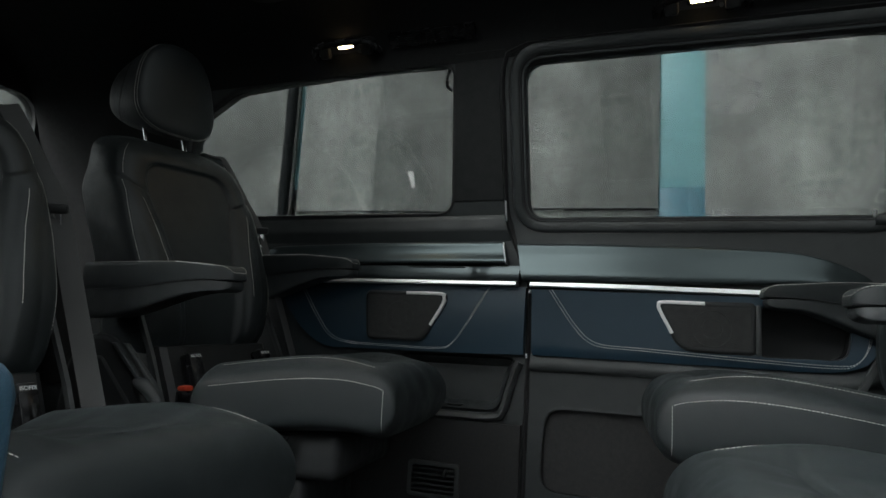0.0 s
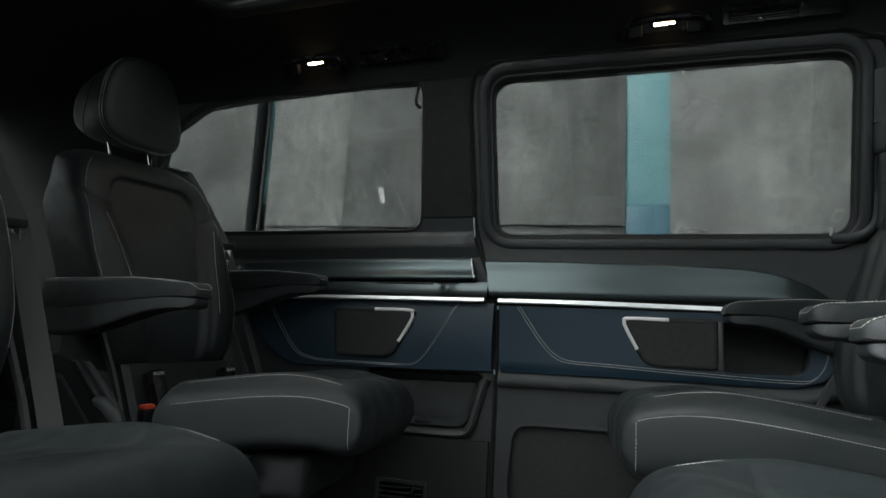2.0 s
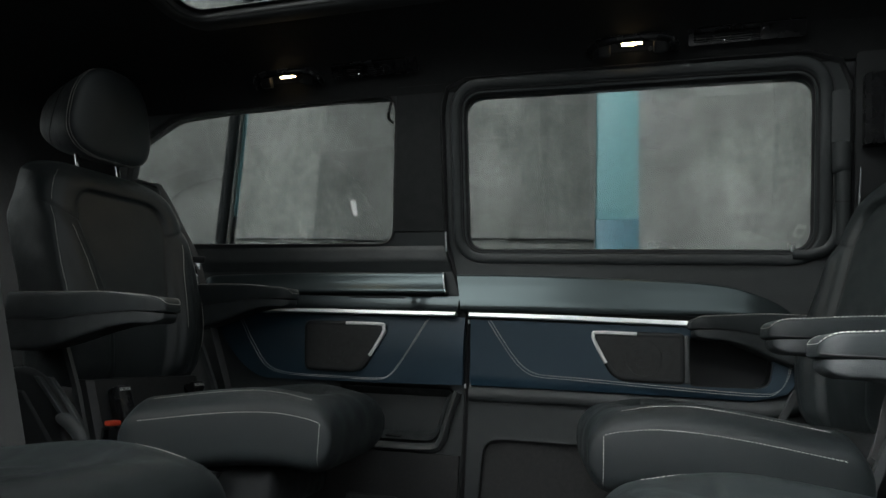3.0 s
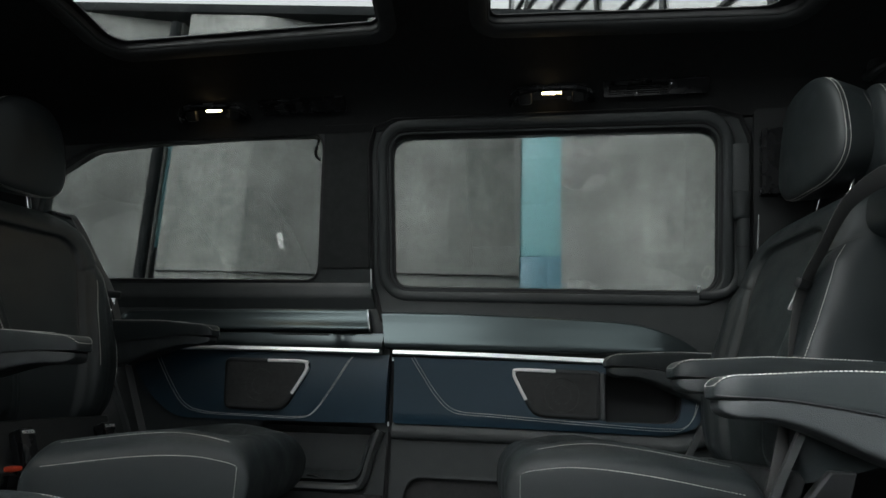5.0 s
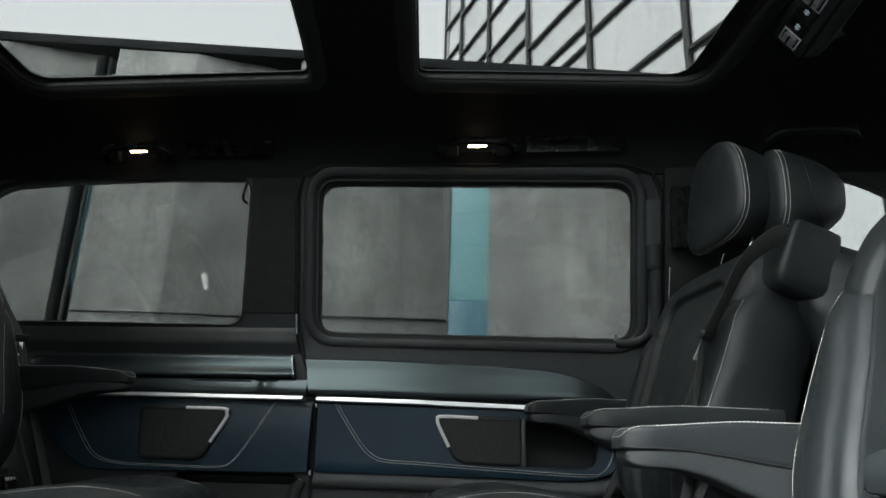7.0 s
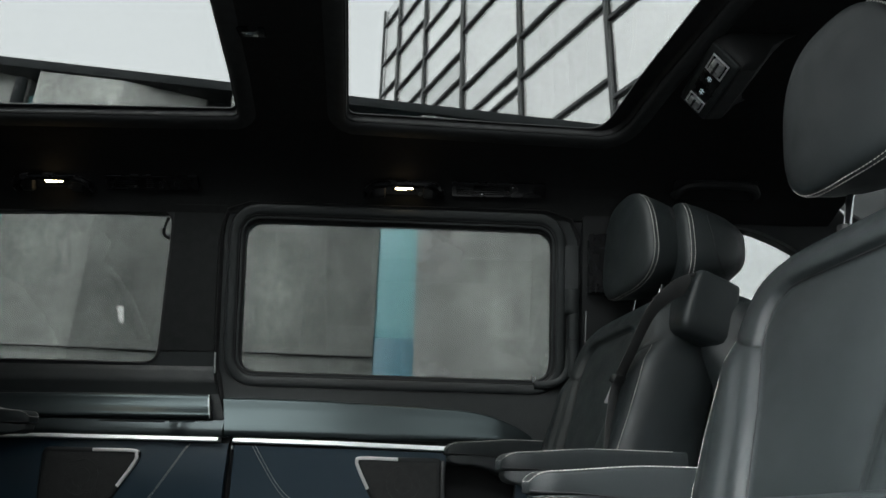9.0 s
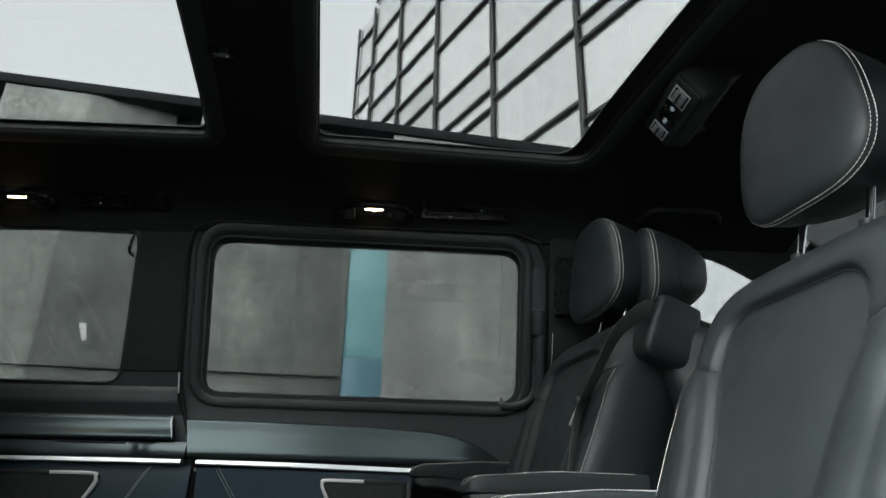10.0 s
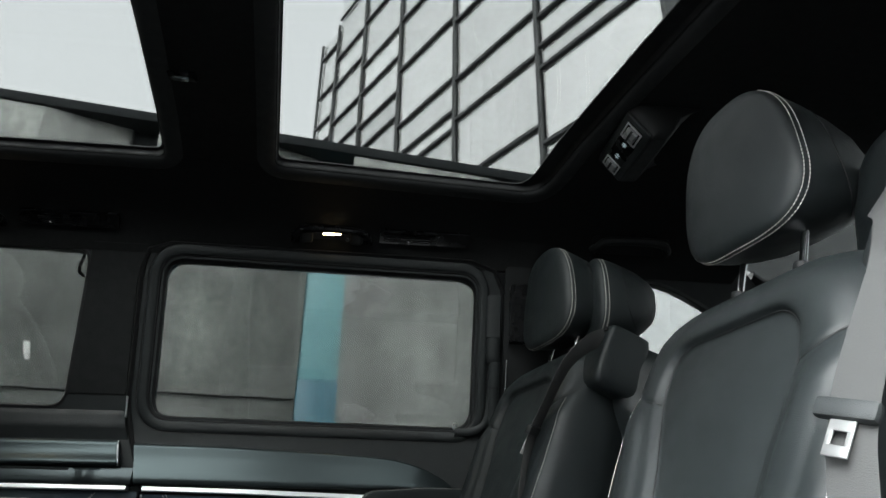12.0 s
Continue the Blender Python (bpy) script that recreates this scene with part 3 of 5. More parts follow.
    for row in (lift, [(p[0] + 0.005, p[1], p[2] + 0.006) for p in lift]):
        part("stitching", stitching(row), STITCH, bl, "pale stitching")
    loudspeaker(w, spk, [(0.490, 0.6625), (0.392, 0.6640), (0.379, 0.656), (0.384, 0.638), (0.412, 0.585)])
    part("bin_hollow", join(sheet(BIN, [], lambda u, v, d: far_side(u, v, -0.055 + d), 0.01), bead(BIN, [(-0.0005, 0.014), (0.004, 0.014), (0.004, -0.065), (-0.0005, -0.065)], far_side)), TRIM_DARK, w, "dark open storage bin")
    part("bin_divider", box(0.606, 0.618, 0.800, 0.835, 0.541, 0.662, 0.003), TRIM_GREY, w)
    part("joint", bead([(-0.040, 0.948), (-0.024, 0.948)], [(-0.001, -0.004), (-0.001, 0.0006), (0.001, 0.0006), (0.001, -0.004)], far_side, False), RUBBER, w)
    part("lower_ledge", bead([(0.040, 0.488), (0.3, 0.490), (0.6, 0.486), (0.79, 0.484), (0.86, 0.50), (0.90, 0.55), (0.905, 0.64)], [(-0.034, -0.001), (-0.020, 0.006), (-0.004, 0.015), (0.010, 0.018), (0.018, 0.012), (0.021, 0.0)], far_side, False), TRIM, w, "moulded ledge", 70)
    part("pocket_carpet", sheet(fillet([(0.070, 0.14), (0.67, 0.14), (0.67, 0.382), (0.075, 0.376)], 0.03), [], lambda u, v, d: far_side(u, v, -0.016 + d), 0.01), CARPET, w)
    part("pocket_rim", bead(POCKET, [(0.0, -0.03), (0.0, -0.004), (0.003, 0.0012), (0.009, 0.0005), (0.010, -0.03)], far_side), TRIM, w, "", 60)
    part("sill_step", box(0.03, 1.05, 0.70, 0.84, 0.051, 0.098, 0.008), TRIM_DARK, w)


def window(name, outline, place, mat, label, depth=-0.018):
    ob = single(name, sheet(outline, [], lambda u, v, d: place(u, v, depth + d), 0.004, vcuts=[0.95, 1.0, 1.05, 1.1, 1.15, 1.2, 1.25]), mat, label, "window", kind="structure", smooth=60)
    ob.visible_shadow = False
    return ob


def grown(loop, k):
    c = Vector((sum(p[0] for p in loop) / len(loop), sum(p[1] for p in loop) / len(loop)))
    return [tuple(c + (Vector(p) - c) * k) for p in loop]


PANE_FRONT = fillet([(0.338, 0.462), (1.035, 0.500), (1.215, -0.46), (0.452, -0.46)], [0.025, 0.055, 0.05, 0.05], 8)
PANE_REAR = fillet([(-0.742, 0.452), (0.038, 0.452), (0.165, -0.46), (-0.72, -0.46)], [0.055, 0.025, 0.05, 0.05], 8)


def dense(loop, step=0.04):
    """The same loop with its long sides cut up, so that it follows a curved surface."""
    out = []
    for p, q in zip(loop, loop[1:] + loop[:1]):
        n = max(1, int(math.dist(p, q) / step))
        out += [(p[0] + (q[0] - p[0]) * i / n, p[1] + (q[1] - p[1]) * i / n) for i in range(n)]
    return out


RIM_FRONT = fillet([(0.331, 0.471), (1.078, 0.510), (1.262, -0.47), (0.446, -0.47)], [0.03, 0.07, 0.05, 0.05], 8)
RIM_FRONT = dense(RIM_FRONT)
RIM_REAR = fillet([(-0.765, 0.466), (0.045, 0.463), (0.172, -0.47), (-0.745, -0.47)], [0.07, 0.03, 0.05, 0.05], 8)
RIM_REAR = dense(RIM_REAR)
PANE_FRONT, PANE_REAR = dense(PANE_FRONT), dense(PANE_REAR)


def ceiling():
    smax = ROOF_S[-1]
    cuts = [s * k for s in (0.2, 0.3, 0.4, 0.47, 0.52, 0.56, 0.60, 0.63, 0.66, 0.70, 0.74) for k in (-1, 1)] + [0]
    single("ceiling", sheet([(-1.95, -smax), (1.72, -smax), (1.95, -0.45), (1.95, 0.45), (1.72, smax), (-1.95, smax)], [RIM_FRONT, RIM_REAR], roof, 0.03, vcuts=cuts, ucuts=[-1.2, -0.4, 0.2, 1.2]), HEADLINER, "black cloth headliner with two glass roof openings", "ceiling", kind="structure")
    for name, pane, hole in (("trim_roof_front", PANE_FRONT, RIM_FRONT), ("trim_roof_rear", PANE_REAR, RIM_REAR)):
        fr = thing(name, "charcoal moulded surround of a glass roof pane", "trim", kind="structure")
        part("surround", bead(hole, [(0.0, -0.010), (0.002, 0.001), (0.008, 0.006), (0.018, 0.0085), (0.030, 0.0075), (0.042, 0.003), (0.052, -0.002), (0.02, -0.012)], roof), HEADLINER_RIM, fr, "", 80)
        part("gasket", bead(hole, [(-0.004, -0.026), (-0.004, -0.0205), (-0.003, -0.0190), (-0.001, -0.014), (0.000, -0.006), (0.006, -0.006), (0.006, -0.028)], roof), RUBBER, fr)
        part("glass_border", sheet(grown(hole, 1.03), [pane], lambda u, v, d: roof(u, v, -0.0195 + d), 0.0035, vcuts=cuts), RUBBER, fr, "black painted glass border", 60)
        single("window_roof_front" if pane is PANE_FRONT else "window_roof_rear", sheet(grown(hole, 1.03), [], lambda u, v, d: roof(u, v, -0.024 + d), 0.004, vcuts=cuts), ROOF_GLASS, "tinted glass roof pane", "window", kind="structure", smooth=60)
    # two dark roof strips outside the panes keep the shell closed
    single("roof_skin", sheet([(-1.98, -0.60), (1.97, -0.60), (1.97, 0.60), (-1.98, 0.60)], [grown(RIM_FRONT, 1.04), grown(RIM_REAR, 1.04)], lambda u, v, d: roof(u, v, -0.034 + d), 0.01, vcuts=cuts), PAINT, "dark grey painted van roof skin", "roof", kind="structure")


def shell_rest():
    """Near side, tailgate and the front of the cabin: they close the place round the view."""
    near = [(-1.95, 0.05), (-0.02, 0.05), (-0.06, 1.365), (-1.95, 1.365)]
    single("wall_south", sheet(near, [Q_WIN], near_side, 0.05, vcuts=VCUTS), TRIM, "charcoal trim beside the open door", "wall", kind="structure")
    window("window_7", grown(Q_WIN, 1.02), near_side, SIDE_GLASS, "tinted rear quarter window")
    tail = fillet([(-0.74, 0.92), (0.74, 0.92), (0.71, 1.385), (-0.71, 1.385)], 0.09)
    place = lambda u, v, d: (-1.95 + d, u, v)
    single("wall_west", sheet([(-0.84, 0.0), (0.84, 0.0), (0.84, 0.9), (0.82, 1.42), (0.60, 1.60), (-0.60, 1.60), (-0.82, 1.42), (-0.84, 0.9)], [tail], place, 0.05), TRIM_DARK, "black tailgate lining with a rear window", "wall", kind="structure")
    window("window_3", tail, place, SIDE_GLASS, "tinted tailgate window")
    front = fillet([(1.36, 0.86), (2.40, 0.86), (1.74, 1.215), (1.60, 1.290), (1.50, 1.328), (1.39, 1.335)], [0.05, 0.05, 0.05, 0.05, 0.05, 0.03])
    for name, side, glassname in (("wall_north_front", far_side, "window_4"), ("wall_south_front", near_side, "window_5")):
        a = 1.035 if side is far_side else 1.08
        single(name, sheet([(a, 0.0), (2.80, 0.0), (2.80, 0.80), (1.80, 1.335), (1.75, 1.40), (a, 1.40)], [front], side, 0.05, vcuts=VCUTS), TRIM, "charcoal front door lining", "wall", kind="structure")
        window(glassname, front, side, FRONT_GLASS, "clear front door window")
    bowed = lambda u, v, d: (2.82 - 1.05 * v + (0.20 - 0.02 * v) * (1 - u * u) - d * 0.6, (0.80 - 0.08 * v) * u, 0.80 + 0.60 * v + 0.13 * (1 - u * u) - d * 0.8)
    screen = sheet([(-1, 0), (1, 0), (1, 1), (-1, 1)], [], bowed, 0.004, vcuts=[0.25, 0.5, 0.75], ucuts=[k / 10 for k in range(-9, 10)])
    single("window_6", screen, FRONT_GLASS, "clear raked windscreen", "window", kind="structure", smooth=60).visible_shadow = False
    single("wall_east", join(box(2.70, 2.80, -0.84, 0.84, 0.0, 0.97, 0.02), box(2.25, 2.75, -0.80, 0.80, 0.70, 0.96, 0.05)), TRIM_DARK, "black dashboard below the windscreen", "wall", kind="structure")
    for k in (-1, 1):
        single("trim_pillar", tube([(2.81, 0.80 * k, 0.80), (2.30, 0.775 * k, 1.085), (1.80, 0.735 * k, 1.37)], 0.022, 10), TRIM_DARK, "black windscreen pillar", "trim", kind="structure")


def b_pillar():
    w = thing("trim_b_pillar", "charcoal door pillar with belt cover and grab rail", "trim", kind="structure")
    part("pillar", sheet(fillet([(1.004, 0.10), (1.37, 0.10), (1.33, 1.345), (1.004, 1.345)], 0.01), [], lambda u, v, d: far_side(u, v, 0.015 + d), 0.015, vcuts=VCUTS), TRIM_DARK, w)
    part("header_backing", sheet([(0.935, 0.06), (1.06, 0.06), (1.06, 1.395), (0.935, 1.395)], [], lambda u, v, d: far_side(u, v, -0.052 + d), 0.01, vcuts=VCUTS), TRIM_DARK, w)
    part("header_rail", sheet([(-1.95, 1.366), (1.74, 1.366), (1.70, 1.44), (-1.95, 1.44)], [], lambda u, v, d: far_side(u, v, -0.064 + d), 0.01), TRIM_DARK, w)
    part("belt_cover", loft([[(1.018 + a, lerp_table(SIDE, z) - 0.016 - b, z) for a, b in ((0, 0), (0, 0.026), (0.010, 0.036), (0.050, 0.036), (0.062, 0.026), (0.062, 0))] for z in (1.125, 1.135, 1.20, 1.275, 1.285)]), GLOSS_BLACK, w, "tall gloss black belt cover")
    side = lambda x, z, dep: (x, lerp_table(SIDE, z) - dep, z)
    part("rail_sleeve", loft([[side(0.975 + r * math.cos(q), z, 0.012 + r * math.sin(q)) for q in [2 * math.pi * k / 16 for k in range(16)]] for z, r in ((1.068, 0.014), (1.074, 0.020), (1.085, 0.0215), (1.110, 0.0205), (1.128, 0.0225), (1.138, 0.022), (1.142, 0.012))]), TRIM, w, "moulded rail sleeve", 50)
    part("rail_tube", tube([side(0.979, z, 0.012) for z in (0.90, 0.95, 1.0, 1.04, 1.075)], 0.0165, 16), TRIM, w, "straight grab rail", 60)
    part("rail_ring", tube([side(0.9785, z, 0.012) for z in (1.000, 1.004)], 0.0172, 16), RUBBER, w)
    part("upper_guide", loft([[side(x, z, dep) for x, dep in ((0.952, 0.0), (0.954, 0.014), (0.966, 0.020), (0.992, 0.018), (1.0, 0.0))] for z in (1.142, 1.16, 1.20, 1.255, 1.262)]), TRIM, w, "", 50)
    part("bright_edge", rod((1.008, 0.775, 0.98), (1.012, 0.752, 1.075), 0.002, 6), STEEL, w, "thin bright metal edge")
    foot = smooth_line([(0.868, 0.882, 0), (0.905, 0.882, 0), (0.940, 0.893, 0), (0.958, 0.918, 0), (0.963, 0.950, 0), (0.964, 0.985, 0)], 6)
    part("latch_foot", bead([(p.x, p.y) for p in foot], [(-0.004, -0.002), (-0.006, 0.012), (0.002, 0.018), (0.014, 0.016), (0.019, 0.006), (0.019, -0.002)], far_side, False), TRIM, w, "curved rail foot round the window corner", 60)
    part("window_pin", rod(far_side(0.868, 0.884, 0.008), far_side(0.868, 0.900, 0.010), 0.004, 10), CHROME, w, "small bright window pin")


def grab_light(x):
    """A folded grab handle with a reading lamp in its recess."""
    t = thing("grab_handle", "black ceiling grab handle with a lit reading lamp", "grab handle", "grab handles with reading lamps")
    s = 0.697
    at = lambda u, v, d: roof(x + u, s - v, d)
    part("recess", sheet(fillet([(-0.105, -0.022), (0.105, -0.022), (0.098, 0.020), (-0.098, 0.020)], 0.02), [], lambda u, v, d: at(u, v, 0.003 + d), 0.003), TRIM_DARK, t)
    arch = smooth_line([(-0.108, -0.030, 0.004), (-0.105, -0.008, 0.022), (-0.080, 0.018, 0.034), (-0.03, 0.026, 0.038), (0.03, 0.026, 0.038), (0.080, 0.018, 0.034), (0.105, -0.008, 0.022), (0.108, -0.030, 0.004)], 5)
    part("bow", tube([at(*p) for p in arch], 0.0105, 10), GLOSS_BLACK, t, "glossy black handle bow")
    for k in (-1, 1):
        part("foot", join((lambda g: ([at(*v) for v in g[0]], g[1]))(box(0.072 * k - 0.018, 0.072 * k + 0.018, -0.034, 0.006, 0.002, 0.026, 0.008))), TRIM_DARK, t)
    lamp = part("lamp_bezel", (lambda g: ([at(*v) for v in g[0]], g[1]))(box(-0.034, 0.034, -0.012, 0.010, 0.003, 0.009, 0.003)), GLOSS_BLACK, t)
    part("led", (lambda g: ([at(*v) for v in g[0]], g[1]))(join(box(-0.026, -0.006, -0.0065, 0.006, 0.009, 0.012, 0.004), box(-0.005, 0.009, -0.0075, 0.006, 0.009, 0.0125, 0.004), box(0.0115, 0.026, -0.0055, 0.004, 0.009, 0.012, 0.003))), LED, lamp, "lit warm white reading light")
    part("button", tube([at(0.046, -0.020, 0.004), at(0.046, -0.020, 0.012), at(0.046, -0.020, 0.015)], 0.006, 12), TRIM_GREY, t, "small round lamp button")
    bpy_light = bpy.data.lights.new("reading_light", "SPOT")
    bpy_light.energy, bpy_light.color, bpy_light.spot_size, bpy_light.shadow_soft_size = 0.05, (1.0, 0.72, 0.42), radians(110), 0.015
    ob = new("reading_light", bpy_light)
    p = Vector(at(0, 0, 0.02))
    ob.matrix_world = look(p, p + Vector((0, -0.35, -1)))
    return t


def ceiling_vent(x):
    t = thing("ceiling_vent", "black slatted ceiling air vent", "air vent", "ceiling air vents")
    s = 0.697
    at = lambda u, v, d: roof(x + u, s - v, d)
    lay = lambda g: ([at(*v) for v in g[0]], g[1])
    part("frame", sheet(rect(-0.135, -0.024, 0.135, 0.022, 0.006), [rect(-0.122, -0.017, 0.034, 0.015, 0.003)], lambda u, v, d: at(u, v, 0.013 + d), 0.013), GLOSS_BLACK, t, bevel=0.002)
    part("backing", lay(box(-0.12, 0.03, -0.016, 0.014, -0.012, 0.001)), TRIM_DARK, t)
    for i in range(5):
        v = -0.0135 + i * 0.0065
        part("slat", lay(moved(box(-0.121, 0.033, -0.0018, 0.0018, -0.004, 0.006, 0.0008, 1), Matrix.Translation((0, v, 0.004)))), GLOSS_BLACK, t)
    part("slider", lay(box(-0.052, -0.046, -0.0175, -0.013, 0.006, 0.015, 0.001)), STEEL, t, "tiny bright vent slider")
    part("wheel", lay(box(0.0375, 0.0415, 0.004, 0.012, 0.008, 0.0155, 0.001)), STEEL, t, "tiny bright thumb wheel")
    return t


def far_small_things():
    for x in (-0.535, 0.483):
        grab_light(x)
    for x in (-0.249, 0.757):
        ceiling_vent(x)
    # coat hook at the quarter window's edge
    hk = smooth_line([far_side(-0.206, 1.318, 0.004), far_side(-0.209, 1.296, 0.016), far_side(-0.213, 1.272, 0.018), far_side(-0.203, 1.262, 0.006)], 5)
    single("coat_hook", tube(hk, 0.0045, 8), GLOSS_BLACK, "small black coat hook beside the window", "hook")
    # outlet low in the side trim
    v = thing("floor_vent", "black slatted air outlet in the carpeted side", "air vent")
    part("frame", sheet(rect(-0.304, 0.096, -0.148, 0.194, 0.012), [rect(-0.292, 0.108, -0.160, 0.182, 0.006)], lambda a, b, d: far_side(a, b, 0.022 + d), 0.02), TRIM_GREY, v, "grey outlet frame", bevel=0.002)
    part("backing", sheet(rect(-0.300, 0.10, -0.152, 0.19, 0.01), [], lambda a, b, d: far_side(a, b, 0.0 + d), 0.01), TRIM_DARK, v)
    for i in range(5):
        z = 0.117 + i * 0.0142
        part("slat", bead([(-0.292, z - 0.001), (-0.160, z + 0.001)], [(-0.003, 0.004), (-0.001, 0.020), (0.002, 0.021), (0.003, 0.006)], far_side, False), TRIM, v)
    part("thumb_wheel", bead([(-0.192, 0.158), (-0.184, 0.178)], [(-0.005, 0.018), (-0.004, 0.028), (0.004, 0.028), (0.005, 0.018)], far_side, False), STEEL, v, "small bright lever")
    # switch on the beam between the panes
    s = thing("roof_switch", "black blind switch set in the roof beam", "switch")
    lay = lambda g: ([roof(v[0], v[1], v[2]) for v in g[0]], g[1])
    part("bezel", lay(box(0.135, 0.197, 0.108, 0.142, -0.002, 0.004, 0.003)), GLOSS_BLACK, s)
    part("rocker", lay(box(0.146, 0.182, 0.115, 0.135, 0.004, 0.010, 0.003)), STEEL, s, "bright rocker")
    # rear climate console ahead of the front pane
    c = thing("climate_console", "black roof climate console with bright knobs", "control panel")
    part("housing", loft([[(x0 + a, y, 1.528 - z0 * h) for x0, z0 in ((1.184, 0.0), (1.184, 0.010), (1.236, 0.078), (1.272, 0.076), (1.335, 0.0))] for y, h, a in ((0.095, 0.35, 0.030), (0.108, 0.85, 0.008), (0.122, 1.0, 0.0), (0.322, 1.0, 0.0), (0.336, 0.85, 0.008), (0.348, 0.35, 0.030))]), TRIM_DARK, c, bevel=0.004)
    tilt = Matrix.Translation((1.2085, 0.222, 1.4860)) @ Matrix.Rotation(radians(-38), 4, "Y")
    part("bezel", moved(box(-0.004, 0.006, -0.108, 0.108, -0.041, 0.041, 0.006, 3), tilt), TRIM, c, "charcoal panel bezel")
    part("panel", moved(box(-0.007, 0.002, -0.094, 0.094, -0.026, 0.026, 0.004), tilt), GLOSS_BLACK, c)
    for y, half in ((-0.066, 0.026), (0.072, 0.020)):
        part("knob_frame", moved(join(box(-0.010, -0.006, y - half, y + half, 0.020, 0.024, 0.001), box(-0.010, -0.006, y - half, y + half, -0.024, -0.020, 0.001), box(-0.010, -0.006, y + half - 0.003, y + half, -0.021, 0.021, 0.001), box(-0.010, -0.006, y - half, y - half + 0.003, -0.021, 0.021, 0.001)), tilt), CHROME, c, "bright knob frame")
        k = part("knob", moved(box(-0.017, 0.002, y - half + 0.006, y + half - 0.006, -0.016, 0.016, 0.006), tilt), KNOB, c, "bright fluted rocker knob")
        part("knob_ridge", moved(box(-0.0185, -0.013, y - half + 0.006, y + half - 0.006, -0.003, 0.003, 0.001), tilt), TRIM_DARK, k)
    for y, w in ((0.030, 0.010), (-0.020, 0.008)):
        part("symbol", moved(join(box(-0.0078, -0.0068, y - w, y + w, -0.001, 0.001), box(-0.0078, -0.0068, y - w * 0.6, y - w * 0.3, -0.006, 0.006), box(-0.0078, -0.0068, y + w * 0.2, y + w * 0.5, -0.006, 0.006)), tilt), SYMBOL, c, "small lit symbol")
    # front ceiling handle
    g = thing("grab_handle", "black ceiling grab handle over the front door", "grab handle")
    arch = smooth_line([(1.27, 0.675, 0.0), (1.275, 0.660, 0.020), (1.30, 0.630, 0.030), (1.385, 0.620, 0.032), (1.47, 0.630, 0.030), (1.495, 0.660, 0.020), (1.50, 0.675, 0.0)], 5)
    part("bow", tube([roof(p[0], p[1] + 0.03, p[2]) for p in arch], 0.0135, 10), TRIM_DARK, g)
    part("recess", sheet(fillet([(1.262, 0.655), (1.508, 0.655), (1.500, 0.715), (1.270, 0.715)], 0.02), [], lambda u, v, e: roof(u, v, 0.004 + e), 0.004), TRIM_DARK, g, bevel=0.002)
    # slid-back door on the near side: its navy edge stands beside the camera
    d = thing("door_2", "sliding door pushed open, with navy leather trim", "door", kind="structure")
    part("panel", box(-0.75, 0.335, -0.985, -0.93, 0.10, 0.50, 0.02, 3), TRIM, d)
    part("window_frame", sheet([(-0.75, 0.50), (0.20, 0.50), (0.20, 1.36), (-0.75, 1.36)], [rect(-0.68, 0.90, 0.12, 1.30, 0.05)], lambda u, v, e: near_side(u, v, -0.11 + e), 0.04, vcuts=VCUTS), TRIM, d)
    pane = part("pane", sheet(rect(-0.70, 0.88, 0.14, 1.32, 0.05), [], lambda u, v, e: near_side(u, v, -0.13 + e), 0.004, vcuts=VCUTS), DOUBLE_GLASS, d, "tinted pane", 60)
    pane.visible_shadow = False
    part("leather_panel", box(-0.70, 0.372, -0.931, -0.900, 0.20, 0.512, 0.010, 3), BLUE, d, "navy blue leather panel")


